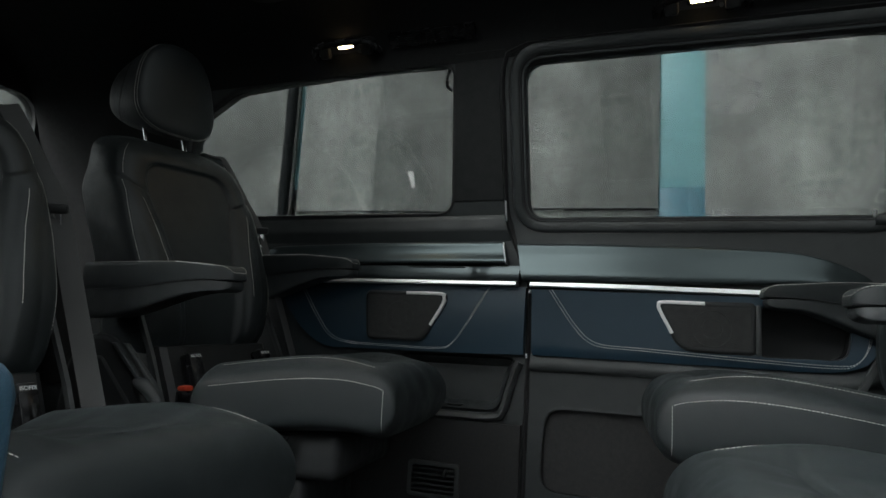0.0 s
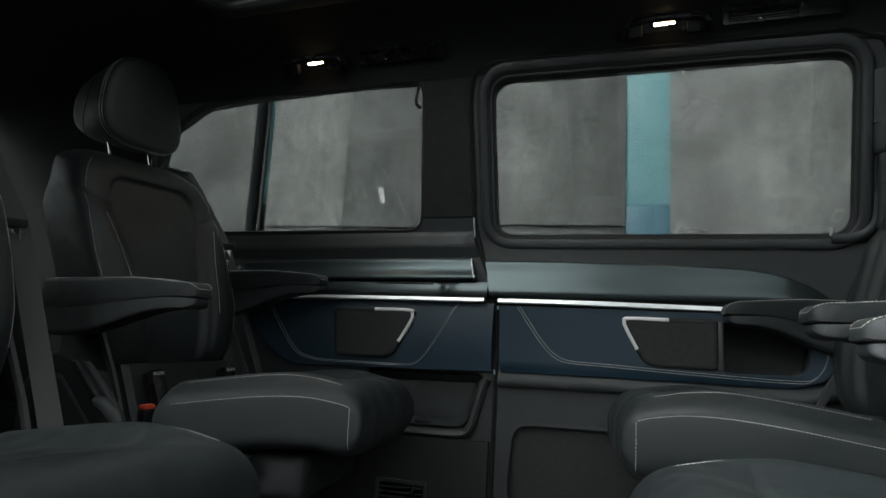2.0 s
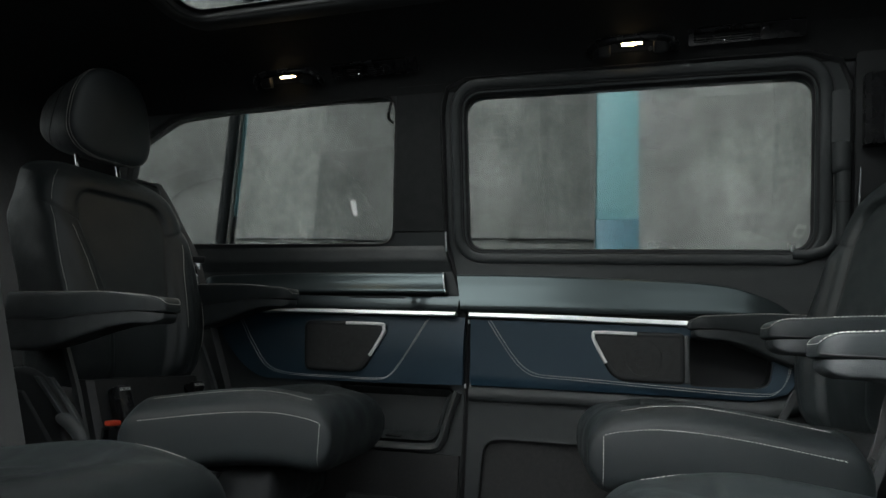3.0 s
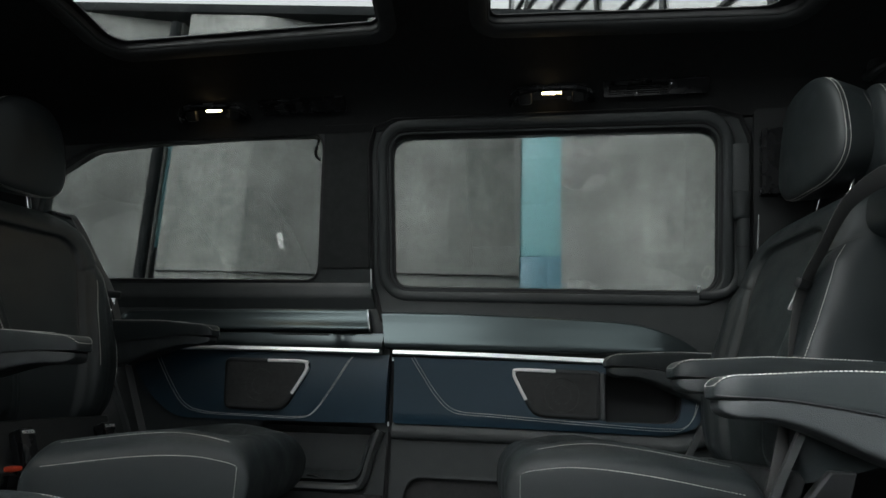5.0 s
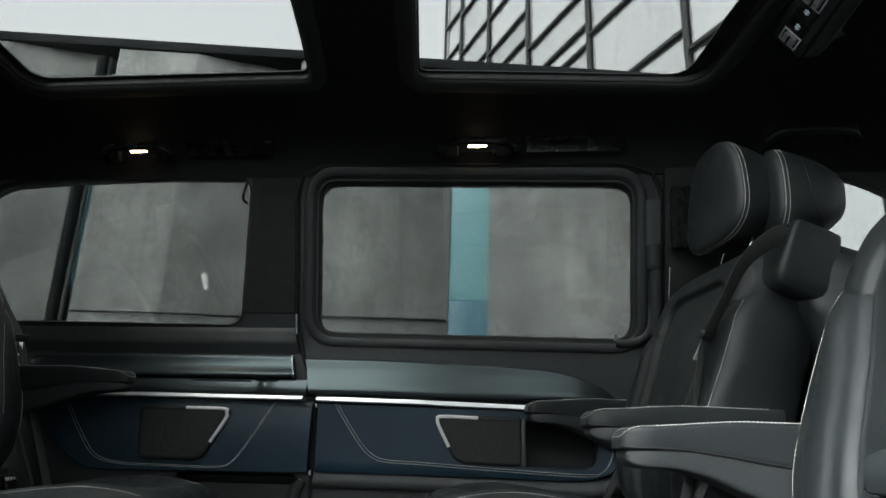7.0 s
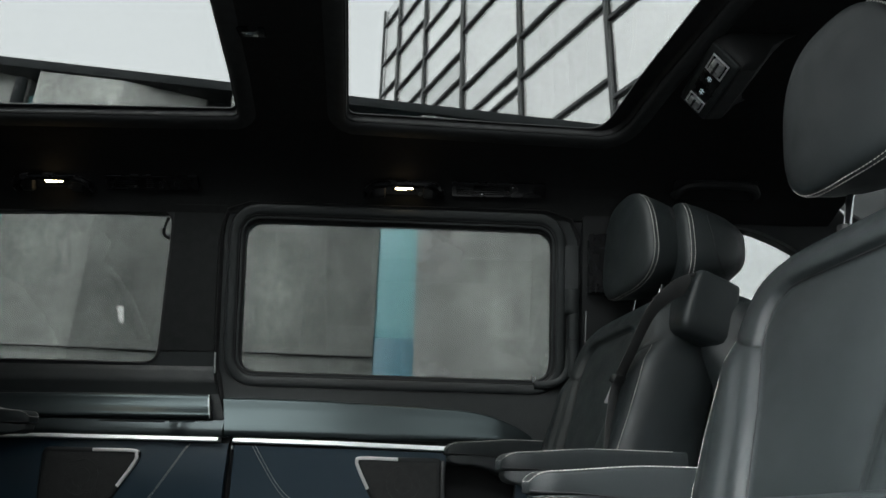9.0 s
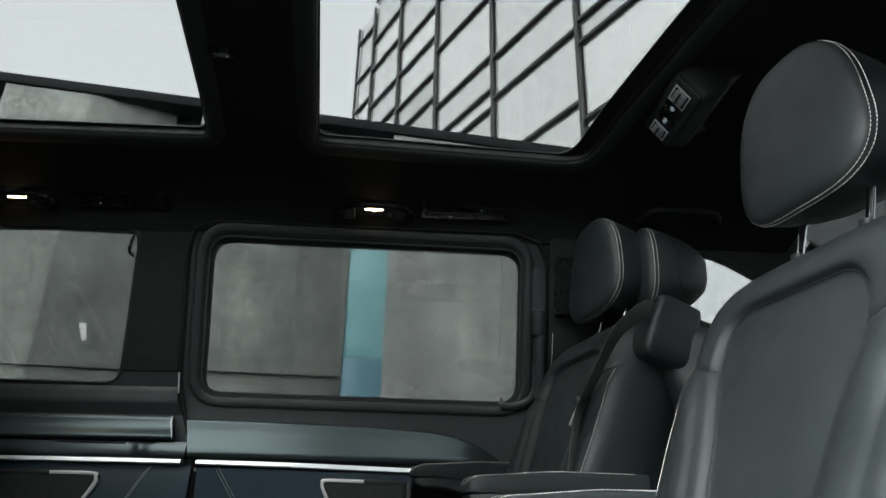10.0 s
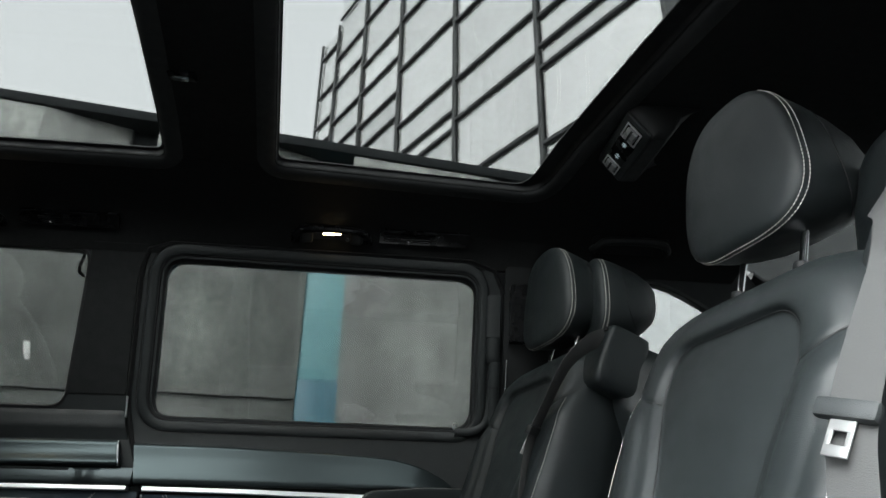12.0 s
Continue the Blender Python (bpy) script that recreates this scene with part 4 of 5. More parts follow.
# ---- seats ----
def seat(name, cushion_len, strap, label, group, at, back=None, arms=((1, 0, 0.225, True), (-1, 0, 0.225, True))):
    """A captain's chair that faces +x from its hip line at x = 0."""
    t = thing(name, label, "seat", group, at=at)
    L = cushion_len
    turn = at.inverted() @ back if back is not None else Matrix()

    def back_part(*args, **more):
        ob = part(*args, **more)
        if ob.parent is t:
            ob.matrix_basis = turn
        return ob
    # cushion: rings from front to back
    def cushion_pt(x, a):
        f = (L - x)
        k = math.sqrt(max(0.0, 1 - (1 - min(1, f / 0.055)) ** 2))
        k = 0.18 + 0.82 * k if f < 0.055 else 1.0
        if f > 0.43:
            k = 0.25 + 0.75 * math.sqrt(max(0.0, 1 - ((f - 0.43) / 0.04) ** 2))
        w = (0.246 + 0.006 * ease(0, 0.2, f)) * (0.93 + 0.07 * k)
        h = 0.078 * k
        rise = 0.012 * ease(0.0, 0.12, f) - 0.052 * ease(0.12, 0.62, f)
        c, s = math.cos(a), math.sin(a)
        e = 0.36
        y = w * math.copysign(abs(c) ** e, c)
        z = h * math.copysign(abs(s) ** 0.40, s)
        zz = 0.355 + z + rise
        if s > 0:
            zz += -0.014 * ease(0.155, 0.105, abs(y)) * ease(0.05, 0.14, f) + 0.014 * math.exp(-((abs(y) - 0.185) / 0.045) ** 2) * ease(0.05, 0.2, f)
            zz -= 0.005 * math.exp(-((abs(y) - 0.150) / 0.005) ** 2) * ease(0.1, 0.16, f)
            zz -= 0.006 * math.exp(-((f - 0.125 - 0.9 * y * y) / 0.006) ** 2) * ease(0.155, 0.140, abs(y))
        return Vector((x, y, zz))
    n, xs = 72, []
    for i in range(12):
        xs.append(L - 0.075 * (1 - math.cos(i / 11 * math.pi / 2)))
    rear = L - 0.47
    xs += [L - 0.075 - 0.004 * j for j in range(1, 24)] + [L - 0.167 - 0.263 * (j / 16) for j in range(1, 17)] + [rear + 0.04 * (1 - math.sin(j / 6 * math.pi / 2)) for j in range(1, 7)]
    angles = [2 * math.pi * j / n for j in range(n)]
    cu = part("cushion", loft([[cushion_pt(x, a) for a in angles] for x in xs]), LEATHER, t, "black leather cushion", 50)
    out = []
    for sgn in (1, -1):
        a0 = 0.16 if sgn > 0 else math.pi - 0.16
        line = [cushion_pt(L - 0.028 - 0.40 * i / 60, a0) + Vector((0, 0.0006 * sgn, 0.0012)) for i in range(61)]
        drop = [cushion_pt(L - 0.026, a0 + (-sgn) * 0.75 * i / 14) + Vector((0.0008, 0.001 * sgn, 0)) for i in range(15)]
        out += [stitching(line, r=0.0007), stitching(drop, r=0.0006)]
        crest = [cushion_pt(L - 0.06 - 0.36 * i / 60, 0.95 if sgn > 0 else math.pi - 0.95) + Vector((0, 0, 0.0009)) for i in range(61)]
        out.append(stitching(crest, r=0.0006))
    for row in out:
        part("stitching", row, STITCH, cu, "pale contrast stitching")
    # base
    part("seat_base", join(box(-0.06, L - 0.13, -0.19, 0.19, 0.18, 0.29, 0.03, 4), box(0.04, L - 0.22, -0.16, 0.16, 0.0, 0.19, 0.03, 4)), TRIM_DARK, t, "black plastic seat base")
    for y in (-0.215, 0.215):
        part("side_cover", loft([[(x, y + d, z) for x, z in ((-0.10, 0.20), (L - 0.30, 0.20), (L - 0.24, 0.275), (-0.02, 0.30), (-0.12, 0.42), (-0.17, 0.42))] for d in (-0.015, 0.015)]), TRIM_DARK, t, bevel=0.006)
    # backrest: an arched padded rim round an inset panel, with side wings below a cross seam
    widths = [(0.36, 0.200), (0.47, 0.222), (0.60, 0.240), (0.72, 0.249), (0.80, 0.248), (0.86, 0.243), (0.90, 0.236), (0.92, 0.230), (0.95, 0.216), (0.973, 0.195), (0.989, 0.165), (1.0, 0.12)]
    halves = [(0.36, 0.075), (0.50, 0.088), (0.64, 0.103), (0.74, 0.121), (0.80, 0.137), (0.84, 0.147), (0.93, 0.146)]

    def back_pt(z, f, front=True):
        """A point of the backrest; f: the way across, -1 to 1."""
        w = lerp_table(widths, z)
        top = max(0.0, (z - 0.935) / 0.065)
        k = math.sqrt(max(0.0, 1 - top ** 2.4))
        y = w * f
        prof = max(0.0, 1 - abs(f) ** 11) ** 0.5
        foot = ease(0.405, 0.47, z)
        if not front:
            x = -(0.175 - 0.065 * ease(0.78, 0.92, z)) * (0.12 + 0.88 * k) * prof
        else:
            hw, r = lerp_table(halves, z), 0.060
            qy, qz = abs(y) - hw + r, z - 0.930 + r
            sd = math.hypot(max(qy, 0), max(qz, 0)) + min(max(qy, qz), 0) - r
            cut = 0.876 - 0.40 * max(0.0, 0.235 - abs(y))
            low = ease(cut + 0.002, cut - 0.05, z)
            rim = ease(-0.006, 0.014, sd)
            x = 0.050 * (0.10 + 0.90 * k) * prof
            x += rim * (0.012 + 0.010 * math.sin(math.pi * min(1, max(0, sd / 0.085)))) * min(1, prof * 1.5) * (0.35 + 0.65 * k) * foot
            wing = ease(hw + 0.022, hw + 0.040, abs(y)) * low
            x += wing * (0.006 + 0.009 * math.sin(math.pi * min(1, max(0, (abs(y) - hw - 0.026) / (w - hw))))) * min(1, prof * 1.5) * foot * ease(0.36, 0.60, z)
            if sd > 0.004:
                x -= 0.004 * math.exp(-((z - cut) / 0.005) ** 2) * min(1, prof * 2)
        rec = -(z - 0.45) * 0.41 - 0.03 - 1.2 * max(0.0, 0.66 - z) ** 2
        return Vector((rec + x, y, z - 0.25 * x))

    def raised(fn, u, v, lift):
        """A point a little above a surface."""
        p, e = fn(u, v), 1e-3
        n = (fn(u + e, v) - fn(u - e, v)).cross(fn(u, v + e) - fn(u, v - e))
        n = n.normalized() if n.length > 1e-12 else Vector((1, 0, 0))
        mid = Vector((p.x - 0.12, 0, p.z))
        return p + n * (lift if n.dot(p - mid) > 0 else -lift)
    zs = [0.41, 0.414] + [0.42 + 0.009 * i for i in range(37)] + [0.752 + 0.008 * i for i in range(5)] + [0.788 + 0.0035 * i for i in range(29)] + [0.891 + 0.0045 * i for i in range(20)] + [0.980, 0.9845, 0.989, 0.993, 0.996, 0.9985, 1.0]
    across = [math.sin(math.pi / 2 * (-1 + 2 * i / 110)) * 0.55 + 0.45 * (-1 + 2 * i / 110) for i in range(111)]
    bk = back_part("backrest", loft([[back_pt(z, f) for f in across] + [back_pt(z, f, False) for f in across[-3:1:-6]] for z in zs]), LEATHER, t, "black leather backrest with an inset panel", 50)
    rows = []
    for sgn in (1, -1):
        rows.append(stitching([raised(back_pt, 0.52 + 0.345 * i / 60, 0.925 * sgn, 0.0006) for i in range(61)], r=0.0007))
        if strap in ("side", "aisle"):
            rows.append(stitching([raised(back_pt, 0.885 + 0.09 * i / 20, 0.915 * sgn, 0.0003) for i in range(21)], r=0.0007))
            rows.append(stitching([raised(back_pt, 0.58 + 0.25 * i / 50, sgn * (lerp_table(halves, 0.58 + 0.25 * i / 50) + 0.044) / lerp_table(widths, 0.58 + 0.25 * i / 50), 0.0006) for i in range(51)], r=0.0009))
    for row in rows:
        back_part("stitching", row, STITCH, bk, "pale contrast stitching")
    # piped seam round the inset panel and creases across the wings
    ring = [(0.56 + 0.31 * i / 30, lerp_table(halves, 0.56 + 0.31 * i / 30)) for i in range(31)]
    ring += [(0.87 + 0.06 * math.sin(q), 0.086 + 0.06 * math.cos(q)) for q in [math.pi / 2 * i / 12 for i in range(1, 13)]]
    ring += [(0.93, 0.086 - 0.172 * i / 16) for i in range(1, 17)]
    ring += [(z, -y) for z, y in ring[:43][::-1]]
    back_part("seam", tube([raised(back_pt, z, y / lerp_table(widths, z), 0.0002) for z, y in ring], 0.0013, 6), RUBBER, bk)
    for sgn in (1, -1):
        back_part("seam", tube([raised(back_pt, 0.876 - 0.40 * (0.235 - y), sgn * y / lerp_table(widths, 0.876 - 0.40 * (0.235 - y)), 0.0002) for y in [0.150 + 0.084 * i / 14 for i in range(15)]], 0.0012, 6), RUBBER, bk)
    back_part("lumbar_panel", loft([[(0.060 + dx - (z - 0.29) * 0.42, y, z) for y, dx in ((-0.19, -0.06), (-0.185, -0.012), (-0.17, 0.0), (0.17, 0.0), (0.185, -0.012), (0.19, -0.06))] for z in (0.24, 0.25, 0.405, 0.42)]), TRIM_DARK, t, "plain black lower back panel")
    foot = Matrix.Translation((0.066, 0, 0.362)) @ Matrix.Rotation(radians(-22), 4, "Y")
    for y in (-0.125, 0.125):
        f = back_part("anchor_cover", moved(box(-0.030, 0.010, y - 0.020, y + 0.020, -0.048, 0.048, 0.006), foot), GLOSS_BLACK, t, "black child seat anchor cover")
        tx = writing("ISOFIX", 0.0115, WHITE_MARK, foot @ Matrix.Translation((0.0105, y, 0.036)) @ Matrix.Rotation(radians(90), 4, "Z") @ Matrix.Rotation(radians(90), 4, "X"))
        tx.parent = f
        back_part("anchor_ring", moved(tube([(0.0108, y + 0.007 * math.cos(q), -0.034 + 0.006 * math.sin(q)) for q in [2 * math.pi * k / 14 for k in range(14)]], 0.0014, 6, True), foot), STEEL, f, "bright anchor ring")
    for y in (-0.226, 0.226):
        back_part("hinge_bar", loft([[(x + 0.008 * a, y + 0.005 * b, z) for a, b in ((-1, -1), (1, -1), (1, 1), (-1, 1))] for x, z in ((0.075, 0.27), (0.02, 0.40), (-0.06, 0.55))]), TRIM_GREY, t, "grey steel hinge bar")
    # headrest: a flat stitched front, rounded flanks that run back
    hz, hx = {"side": 1.027, "aisle": 1.027, "across": 1.034, "near": 1.052}[strap], -0.268
    hw, hh, deep, lean = (0.120, 0.126, 1.05, 0.08) if name == "front_seat" else (0.146, 0.141, 1.42, -0.07)
    depth = [(0.0, 0.02, 0.066), (0.10, 0.30, 0.0655), (0.20, 0.58, 0.064), (0.30, 0.80, 0.061), (0.38, 0.92, 0.057), (0.43, 0.972, 0.051), (0.47, 0.995, 0.043), (0.52, 1.0, 0.032), (0.60, 0.985, 0.004), (0.68, 0.935, -0.028), (0.76, 0.845, -0.060), (0.84, 0.70, -0.088), (0.90, 0.54, -0.106), (0.96, 0.30, -0.118), (1.0, 0.02, -0.122)]
    size_t, deep_t = [(d[0], d[1]) for d in depth], [(d[0], d[2]) for d in depth]

    def head_pt(s, a):
        k, px = lerp_table(size_t, s), lerp_table(deep_t, s)
        px = px if px > 0.03 else 0.03 - (0.03 - px) * deep
        c, sn = math.cos(a), math.sin(a)
        y = hw * math.copysign(abs(c) ** (0.74 if sn > 0 else 0.60), c) * k
        pz = hh * math.copysign(abs(sn) ** (0.74 if sn > 0 else 0.60), sn) * k
        y *= 1.03 - 0.26 * ((1 + pz / hh) / 2) ** 1.5 - 0.06 * max(0.0, -pz / hh) ** 3
        pz *= 1 - (0.44 if pz > 0 else 0.08) * max(0, 0.05 - px) / 0.22
        px -= 0.55 * y * y + 0.25 * pz * abs(pz) / 0.14 * 0.10
        return Vector((hx + (-px if name == "front_seat" else px) + lean * pz, y, hz + hh + pz))
    ss = [0.0, 0.05, 0.10, 0.15, 0.20, 0.25, 0.30, 0.34, 0.38, 0.405, 0.43, 0.45, 0.47, 0.495, 0.52, 0.56, 0.60, 0.64, 0.68, 0.72, 0.76, 0.80, 0.84, 0.87, 0.90, 0.93, 0.96, 0.98, 1.0]
    angles = [2 * math.pi * j / 72 for j in range(72)]
    hd = back_part("headrest", loft([[head_pt(s, a) for a in angles] for s in ss]), LEATHER, t, "black leather headrest", 60)

    def head_up(s, a, lift=0.0007):
        p, e = head_pt(s, a), 1e-3
        n = (head_pt(s + e, a) - head_pt(s - e, a)).cross(head_pt(s, a + e) - head_pt(s, a - e)).normalized()
        return p + n * (lift if n.dot(p - Vector((hx, 0, hz + hh))) > 0 else -lift)
    run = [2.15 + 5.12 * i / 160 for i in range(161)]
    for s in (0.452, 0.492):
        back_part("stitching", stitching([head_up(s, a) for a in run], r=0.0009), STITCH, hd, "pale contrast stitching")
    for k in (0, 1):
        arc = smooth_line([(0.74, -0.95, 0), (0.66, -0.35, 0), (0.62, 0.20, 0), (0.63, 0.60, 0), (0.70, 0.90, 0), (0.82, 1.05, 0)], 8)
        back_part("seam", tube([head_up(p[0], p[1] if k else math.pi - p[1], 0.0002) for p in arc], 0.0011, 6), RUBBER, hd)
    for y in (-0.07, 0.07):
        back_part("headrest_post", rod((hx - 0.014, y, hz + 0.03), (hx + 0.022, y, hz - 0.085), 0.0058, 14), STEEL, t, "polished steel headrest post")
        back_part("post_collar", rod((hx + 0.012, y, hz - 0.046), (hx + 0.016, y, hz - 0.062), 0.012, 14), TRIM_DARK, t)
    # armrests
    for sgn, lift, reach, sewn in arms:
        yc = 0.262 * sgn
        pad = (-0.16, reach, 0.616 + lift, 0.662 + lift, 0.026)
        ar = back_part("armrest", armrest_geo(yc, *pad[:4], 0.037, pad[4]), LEATHER, t, "black leather armrest pad", 60)
        back_part("arm_shell", armrest_geo(yc, -0.15, reach - 0.007, 0.592 + lift, 0.630 + lift, 0.0350, 0.070, 0.8), TRIM, ar, "black arm shell", 60)
        xs = [-0.13 + (reach + 0.128) * (1 - (1 - i / 70) ** 2.2) for i in range(71)]
        low = lambda x, k: (x, yc + k * 0.0368 * nose(x, reach), arm_span(x, *pad)[0] + 0.004)
        top = lambda x, k: (x, yc + k * 0.0325 * nose(x, reach), arm_span(x, *pad)[1] - 0.0008)
        back_part("seam", tube([low(x, 1) for x in xs] + [low(x, -1) for x in xs[-2::-1]], 0.0015, 6), RUBBER, ar)
        if sewn:
            lo, hi = arm_span(reach - 0.115, *pad)
            arc = [0.35 + (math.pi - 0.7) * i / 30 for i in range(31)]
            band = [(reach - 0.115, yc + 0.0376 * math.copysign(abs(math.cos(q)) ** 0.24, math.cos(q)), (lo + hi) / 2 + ((hi - lo) / 2 + 0.0006) * math.sin(q) ** 0.28) for q in arc]
            for row in ([top(x, 1) for x in xs] + [top(x, -1) for x in xs[-2::-1]],) + ((band,) if strap == "side" else ()):
                back_part("stitching", stitching(row, r=0.0009), STITCH, ar, "pale contrast stitching")
        back_part("pivot", rod((-0.135, yc - 0.02, 0.60 + lift), (-0.135, yc + 0.045 * -sgn, 0.60 + lift), 0.03, 16), TRIM_DARK, t)
    # belt
    hang = Matrix.Translation((-0.290, 0.185, 0.935) if strap in ("side", "aisle") else (-0.268, 0.246, 0.936)) @ Matrix.Rotation(radians(-20), 4, "Y")
    def guide_ring(z, k, lean):
        ring = []
        for q in [2 * math.pi * j / 32 for j in range(32)]:
            c, sn = math.cos(q), math.sin(q)
            ring.append((lean + 0.062 * k * math.copysign(abs(c) ** 0.26, c), 0.050 * k * math.copysign(abs(sn) ** 0.26, sn), z))
        return ring
    g = back_part("belt_guide", moved(loft([guide_ring(*r) for r in ((-0.086, 0.45, 0.004), (-0.084, 0.70, 0.004), (-0.076, 0.88, 0.003), (-0.060, 0.985, 0.001), (-0.035, 1.0, 0.0), (0.020, 0.95, -0.002), (0.058, 0.89, -0.004), (0.070, 0.84, -0.005), (0.075, 0.70, -0.005), (0.076, 0.40, -0.005))]), hang), LEATHER, t, "black padded belt outlet", 60)
    back_part("slot", moved(box(0.0440, 0.0560, -0.030, 0.030, 0.054, 0.062, 0.002), hang), RUBBER, g)
    for k in (-1, 1):
        back_part("seam", tube([hang @ Vector((0.030, 0.0500 * (1.0 - 0.12 * i / 8) * k, -0.055 + 0.108 * i / 8)) for i in range(9)], 0.0008, 5), RUBBER, g)
    if strap == "across":
        pts = [(-0.232, 0.268, 0.988), (-0.188, 0.270, 0.970), (-0.132, 0.262, 0.920), (-0.096, 0.232, 0.840), (-0.070, 0.200, 0.768), (-0.055, 0.192, 0.70), (-0.03, 0.196, 0.56), (0.03, 0.22, 0.38)]
        cut, flat = (-0.078, 0.200, 0.772), (0.78, 0.52, -0.14)
    elif strap == "near":
        pts = [(-0.196, 0.262, 1.010), (-0.165, 0.298, 0.975), (-0.112, 0.328, 0.905), (-0.085, 0.330, 0.86), (-0.052, 0.312, 0.78), (-0.034, 0.301, 0.72), (-0.022, 0.298, 0.66), (0.0, 0.290, 0.50), (0.03, 0.278, 0.38)]
        cut, flat = (-0.040, 0.301, 0.738), (-0.36, 0.93, 0.0)
    else:
        pts = [(-0.215, 0.200, 1.012), (-0.185, 0.212, 0.965), (-0.132, 0.240, 0.86), (-0.098, 0.256, 0.80), (-0.070, 0.262, 0.735), (-0.010, 0.262, 0.59), (0.072, 0.264, 0.39), (0.095, 0.264, 0.335)]
        cut, flat = (-0.086, 0.254, 0.770), (0.40, 0.90, 0.0) if strap == "aisle" else (-0.30, 0.95, 0.0)
    if strap in ("aisle", "side"):
        pts = [(p[0] - 0.028, p[1], p[2]) for p in pts]
        cut = (cut[0] - 0.028, cut[1], cut[2])
    pts = smooth_line(pts, 6)
    start, turns = {"across": ((0.95, 0.25, 0.15), 16), "near": ((0.25, 1.0, 0.1), 12)}.get(strap, (flat, 1))
    twist = [Vector(start).lerp(Vector(flat), min(1.0, i / turns)) for i in range(len(pts))]
    b = back_part("belt_strap", ribbon(pts, twist, 0.046, 0.0016), WEBBING, t, "grey woven seat belt strap")
    tip = Matrix.Translation(Vector(cut) + Vector((0.010, 0, 0))) @ Matrix.Rotation(radians(14), 4, "Y")
    if strap in ("across", "near"):
        down = Vector((0.30, -0.40, -0.87) if strap == "across" else (0.44, -0.12, -0.89)).normalized()
        wide = Vector(flat)
        wide = (wide - down * wide.dot(down)).normalized()
        tip = Matrix.Translation(Vector(cut) + Vector((0.006, 0, 0))) @ Matrix((wide.cross(-down), wide, -down)).transposed().to_4x4()
    if strap in ("side", "aisle"):
        tip = Matrix.Translation(Vector(cut) + Vector((0.008, -0.010, 0))) @ Matrix.Rotation(radians(-50), 4, "Z") @ Matrix.Rotation(radians(16), 4, "Y")
    back_part("tongue_cover", moved(box(-0.006, 0.008, -0.031, 0.031, -0.010, 0.012, 0.005), tip), TRIM if strap == "near" else TRIM_DARK, b)
    half, foot_z = (0.0125, -0.048) if strap == "near" else (0.017, -0.056)
    blade = [box(0.0, 0.003, -half, half, -0.022, -0.010, 0.001), box(0.0, 0.003, -half, -half + 0.006, foot_z + 0.010, -0.020, 0.001), box(0.0, 0.003, half - 0.006, half, foot_z + 0.010, -0.020, 0.001), box(0.0, 0.003, -half, half, foot_z, foot_z + 0.012, 0.001)]
    # tongue metal differs by seat to balance how brightly each is lit
    back_part("tongue", moved(join(*blade), tip), {"across": TONGUE, "near": TONGUE_DIMMED}.get(strap, STEEL), b, "bright steel belt tongue")
    if name == "captain_seat" and strap == "side":
        shield = fillet([(-0.24, 0.26), (-0.222, 0.41), (-0.165, 0.474), (-0.105, 0.466), (-0.04, 0.40), (0.02, 0.28)], [0.01, 0.05, 0.05, 0.05, 0.05, 0.01], 6)
        part("side_shield", loft([[(x, y, z) for x, z in grown(shield, k)] for y, k in ((-0.182, 0.9), (-0.200, 1.0), (-0.214, 1.0), (-0.222, 0.95), (-0.224, 0.85))]), TRIM_DARK, t, "rounded black side shield", 50)
        for off in (0.0, 0.030):
            part("slot_bar", loft([[(x + off + 0.006 * a, -0.232 + 0.007 * b, z) for a, b in ((-1, -1), (1, -1), (1, 1), (-1, 1))] for x, z in ((-0.085, 0.452), (-0.030, 0.395), (0.012, 0.350))]), TRIM, t, "", bevel=0.002)
        grip = smooth_line([(-0.020, -0.236, 0.372), (0.012, -0.240, 0.360), (0.040, -0.242, 0.338), (0.060, -0.242, 0.312)], 5)
        part("recline_lever", loft([[p + Vector((0.010 * k * math.sin(q), 0.013 * k * math.cos(q), 0.012 * k * math.sin(q))) for q in [2 * math.pi * j / 16 for j in range(16)]] for p, k in zip(grip, [0.35, 0.7, 0.88, 0.95] + [1.0] * (len(grip) - 7) + [0.9, 0.75, 0.4])]), TRIM, t, "moulded black recline lever", 60)
    # buckle on the other side of the cushion
    bx, by, bz = (-0.03, -0.055, 0.03) if strap == "across" else (0.015, 0.0, -0.05)
    st = back_part("buckle", box(0.06 + bx, 0.085 + bx, -0.195 + by, -0.158 + by, 0.30 + bz, 0.368 + bz, 0.006), GLOSS_BLACK, t, "black belt buckle")
    back_part("release_button", box(0.062 + bx, 0.086 + bx, -0.192 + by, -0.161 + by, 0.368 + bz, 0.380 + bz, 0.004), RED, st, "red release button")
    return t


def nose(x, x1):
    """How far an armrest's plan has narrowed towards its round front end."""
    return 0.38 + 0.62 * math.sqrt(max(0.0, 1 - (1 - min(1, max(0.0, x1 - x) / 0.045)) ** 2))


def arm_span(x, x0, x1, z0, z1, heel, low=0.12):
    """Underside and top of an armrest at x: deeper towards its heel, rounded off at the front."""
    zb = z0 - heel * (1 - ease(x0 + 0.05, x1 - 0.05, x))
    f = min(1.0, max(0.0, x1 - x) / 0.032)
    k = 0.45 + 0.55 * math.sqrt(max(0.0, 1 - (1 - f) ** 2))
    mid = zb + (z1 - zb) * low
    return mid - (mid - zb) * k, mid + (z1 - mid) * k - 0.012 * ease(x1 - 0.20, x1, x)


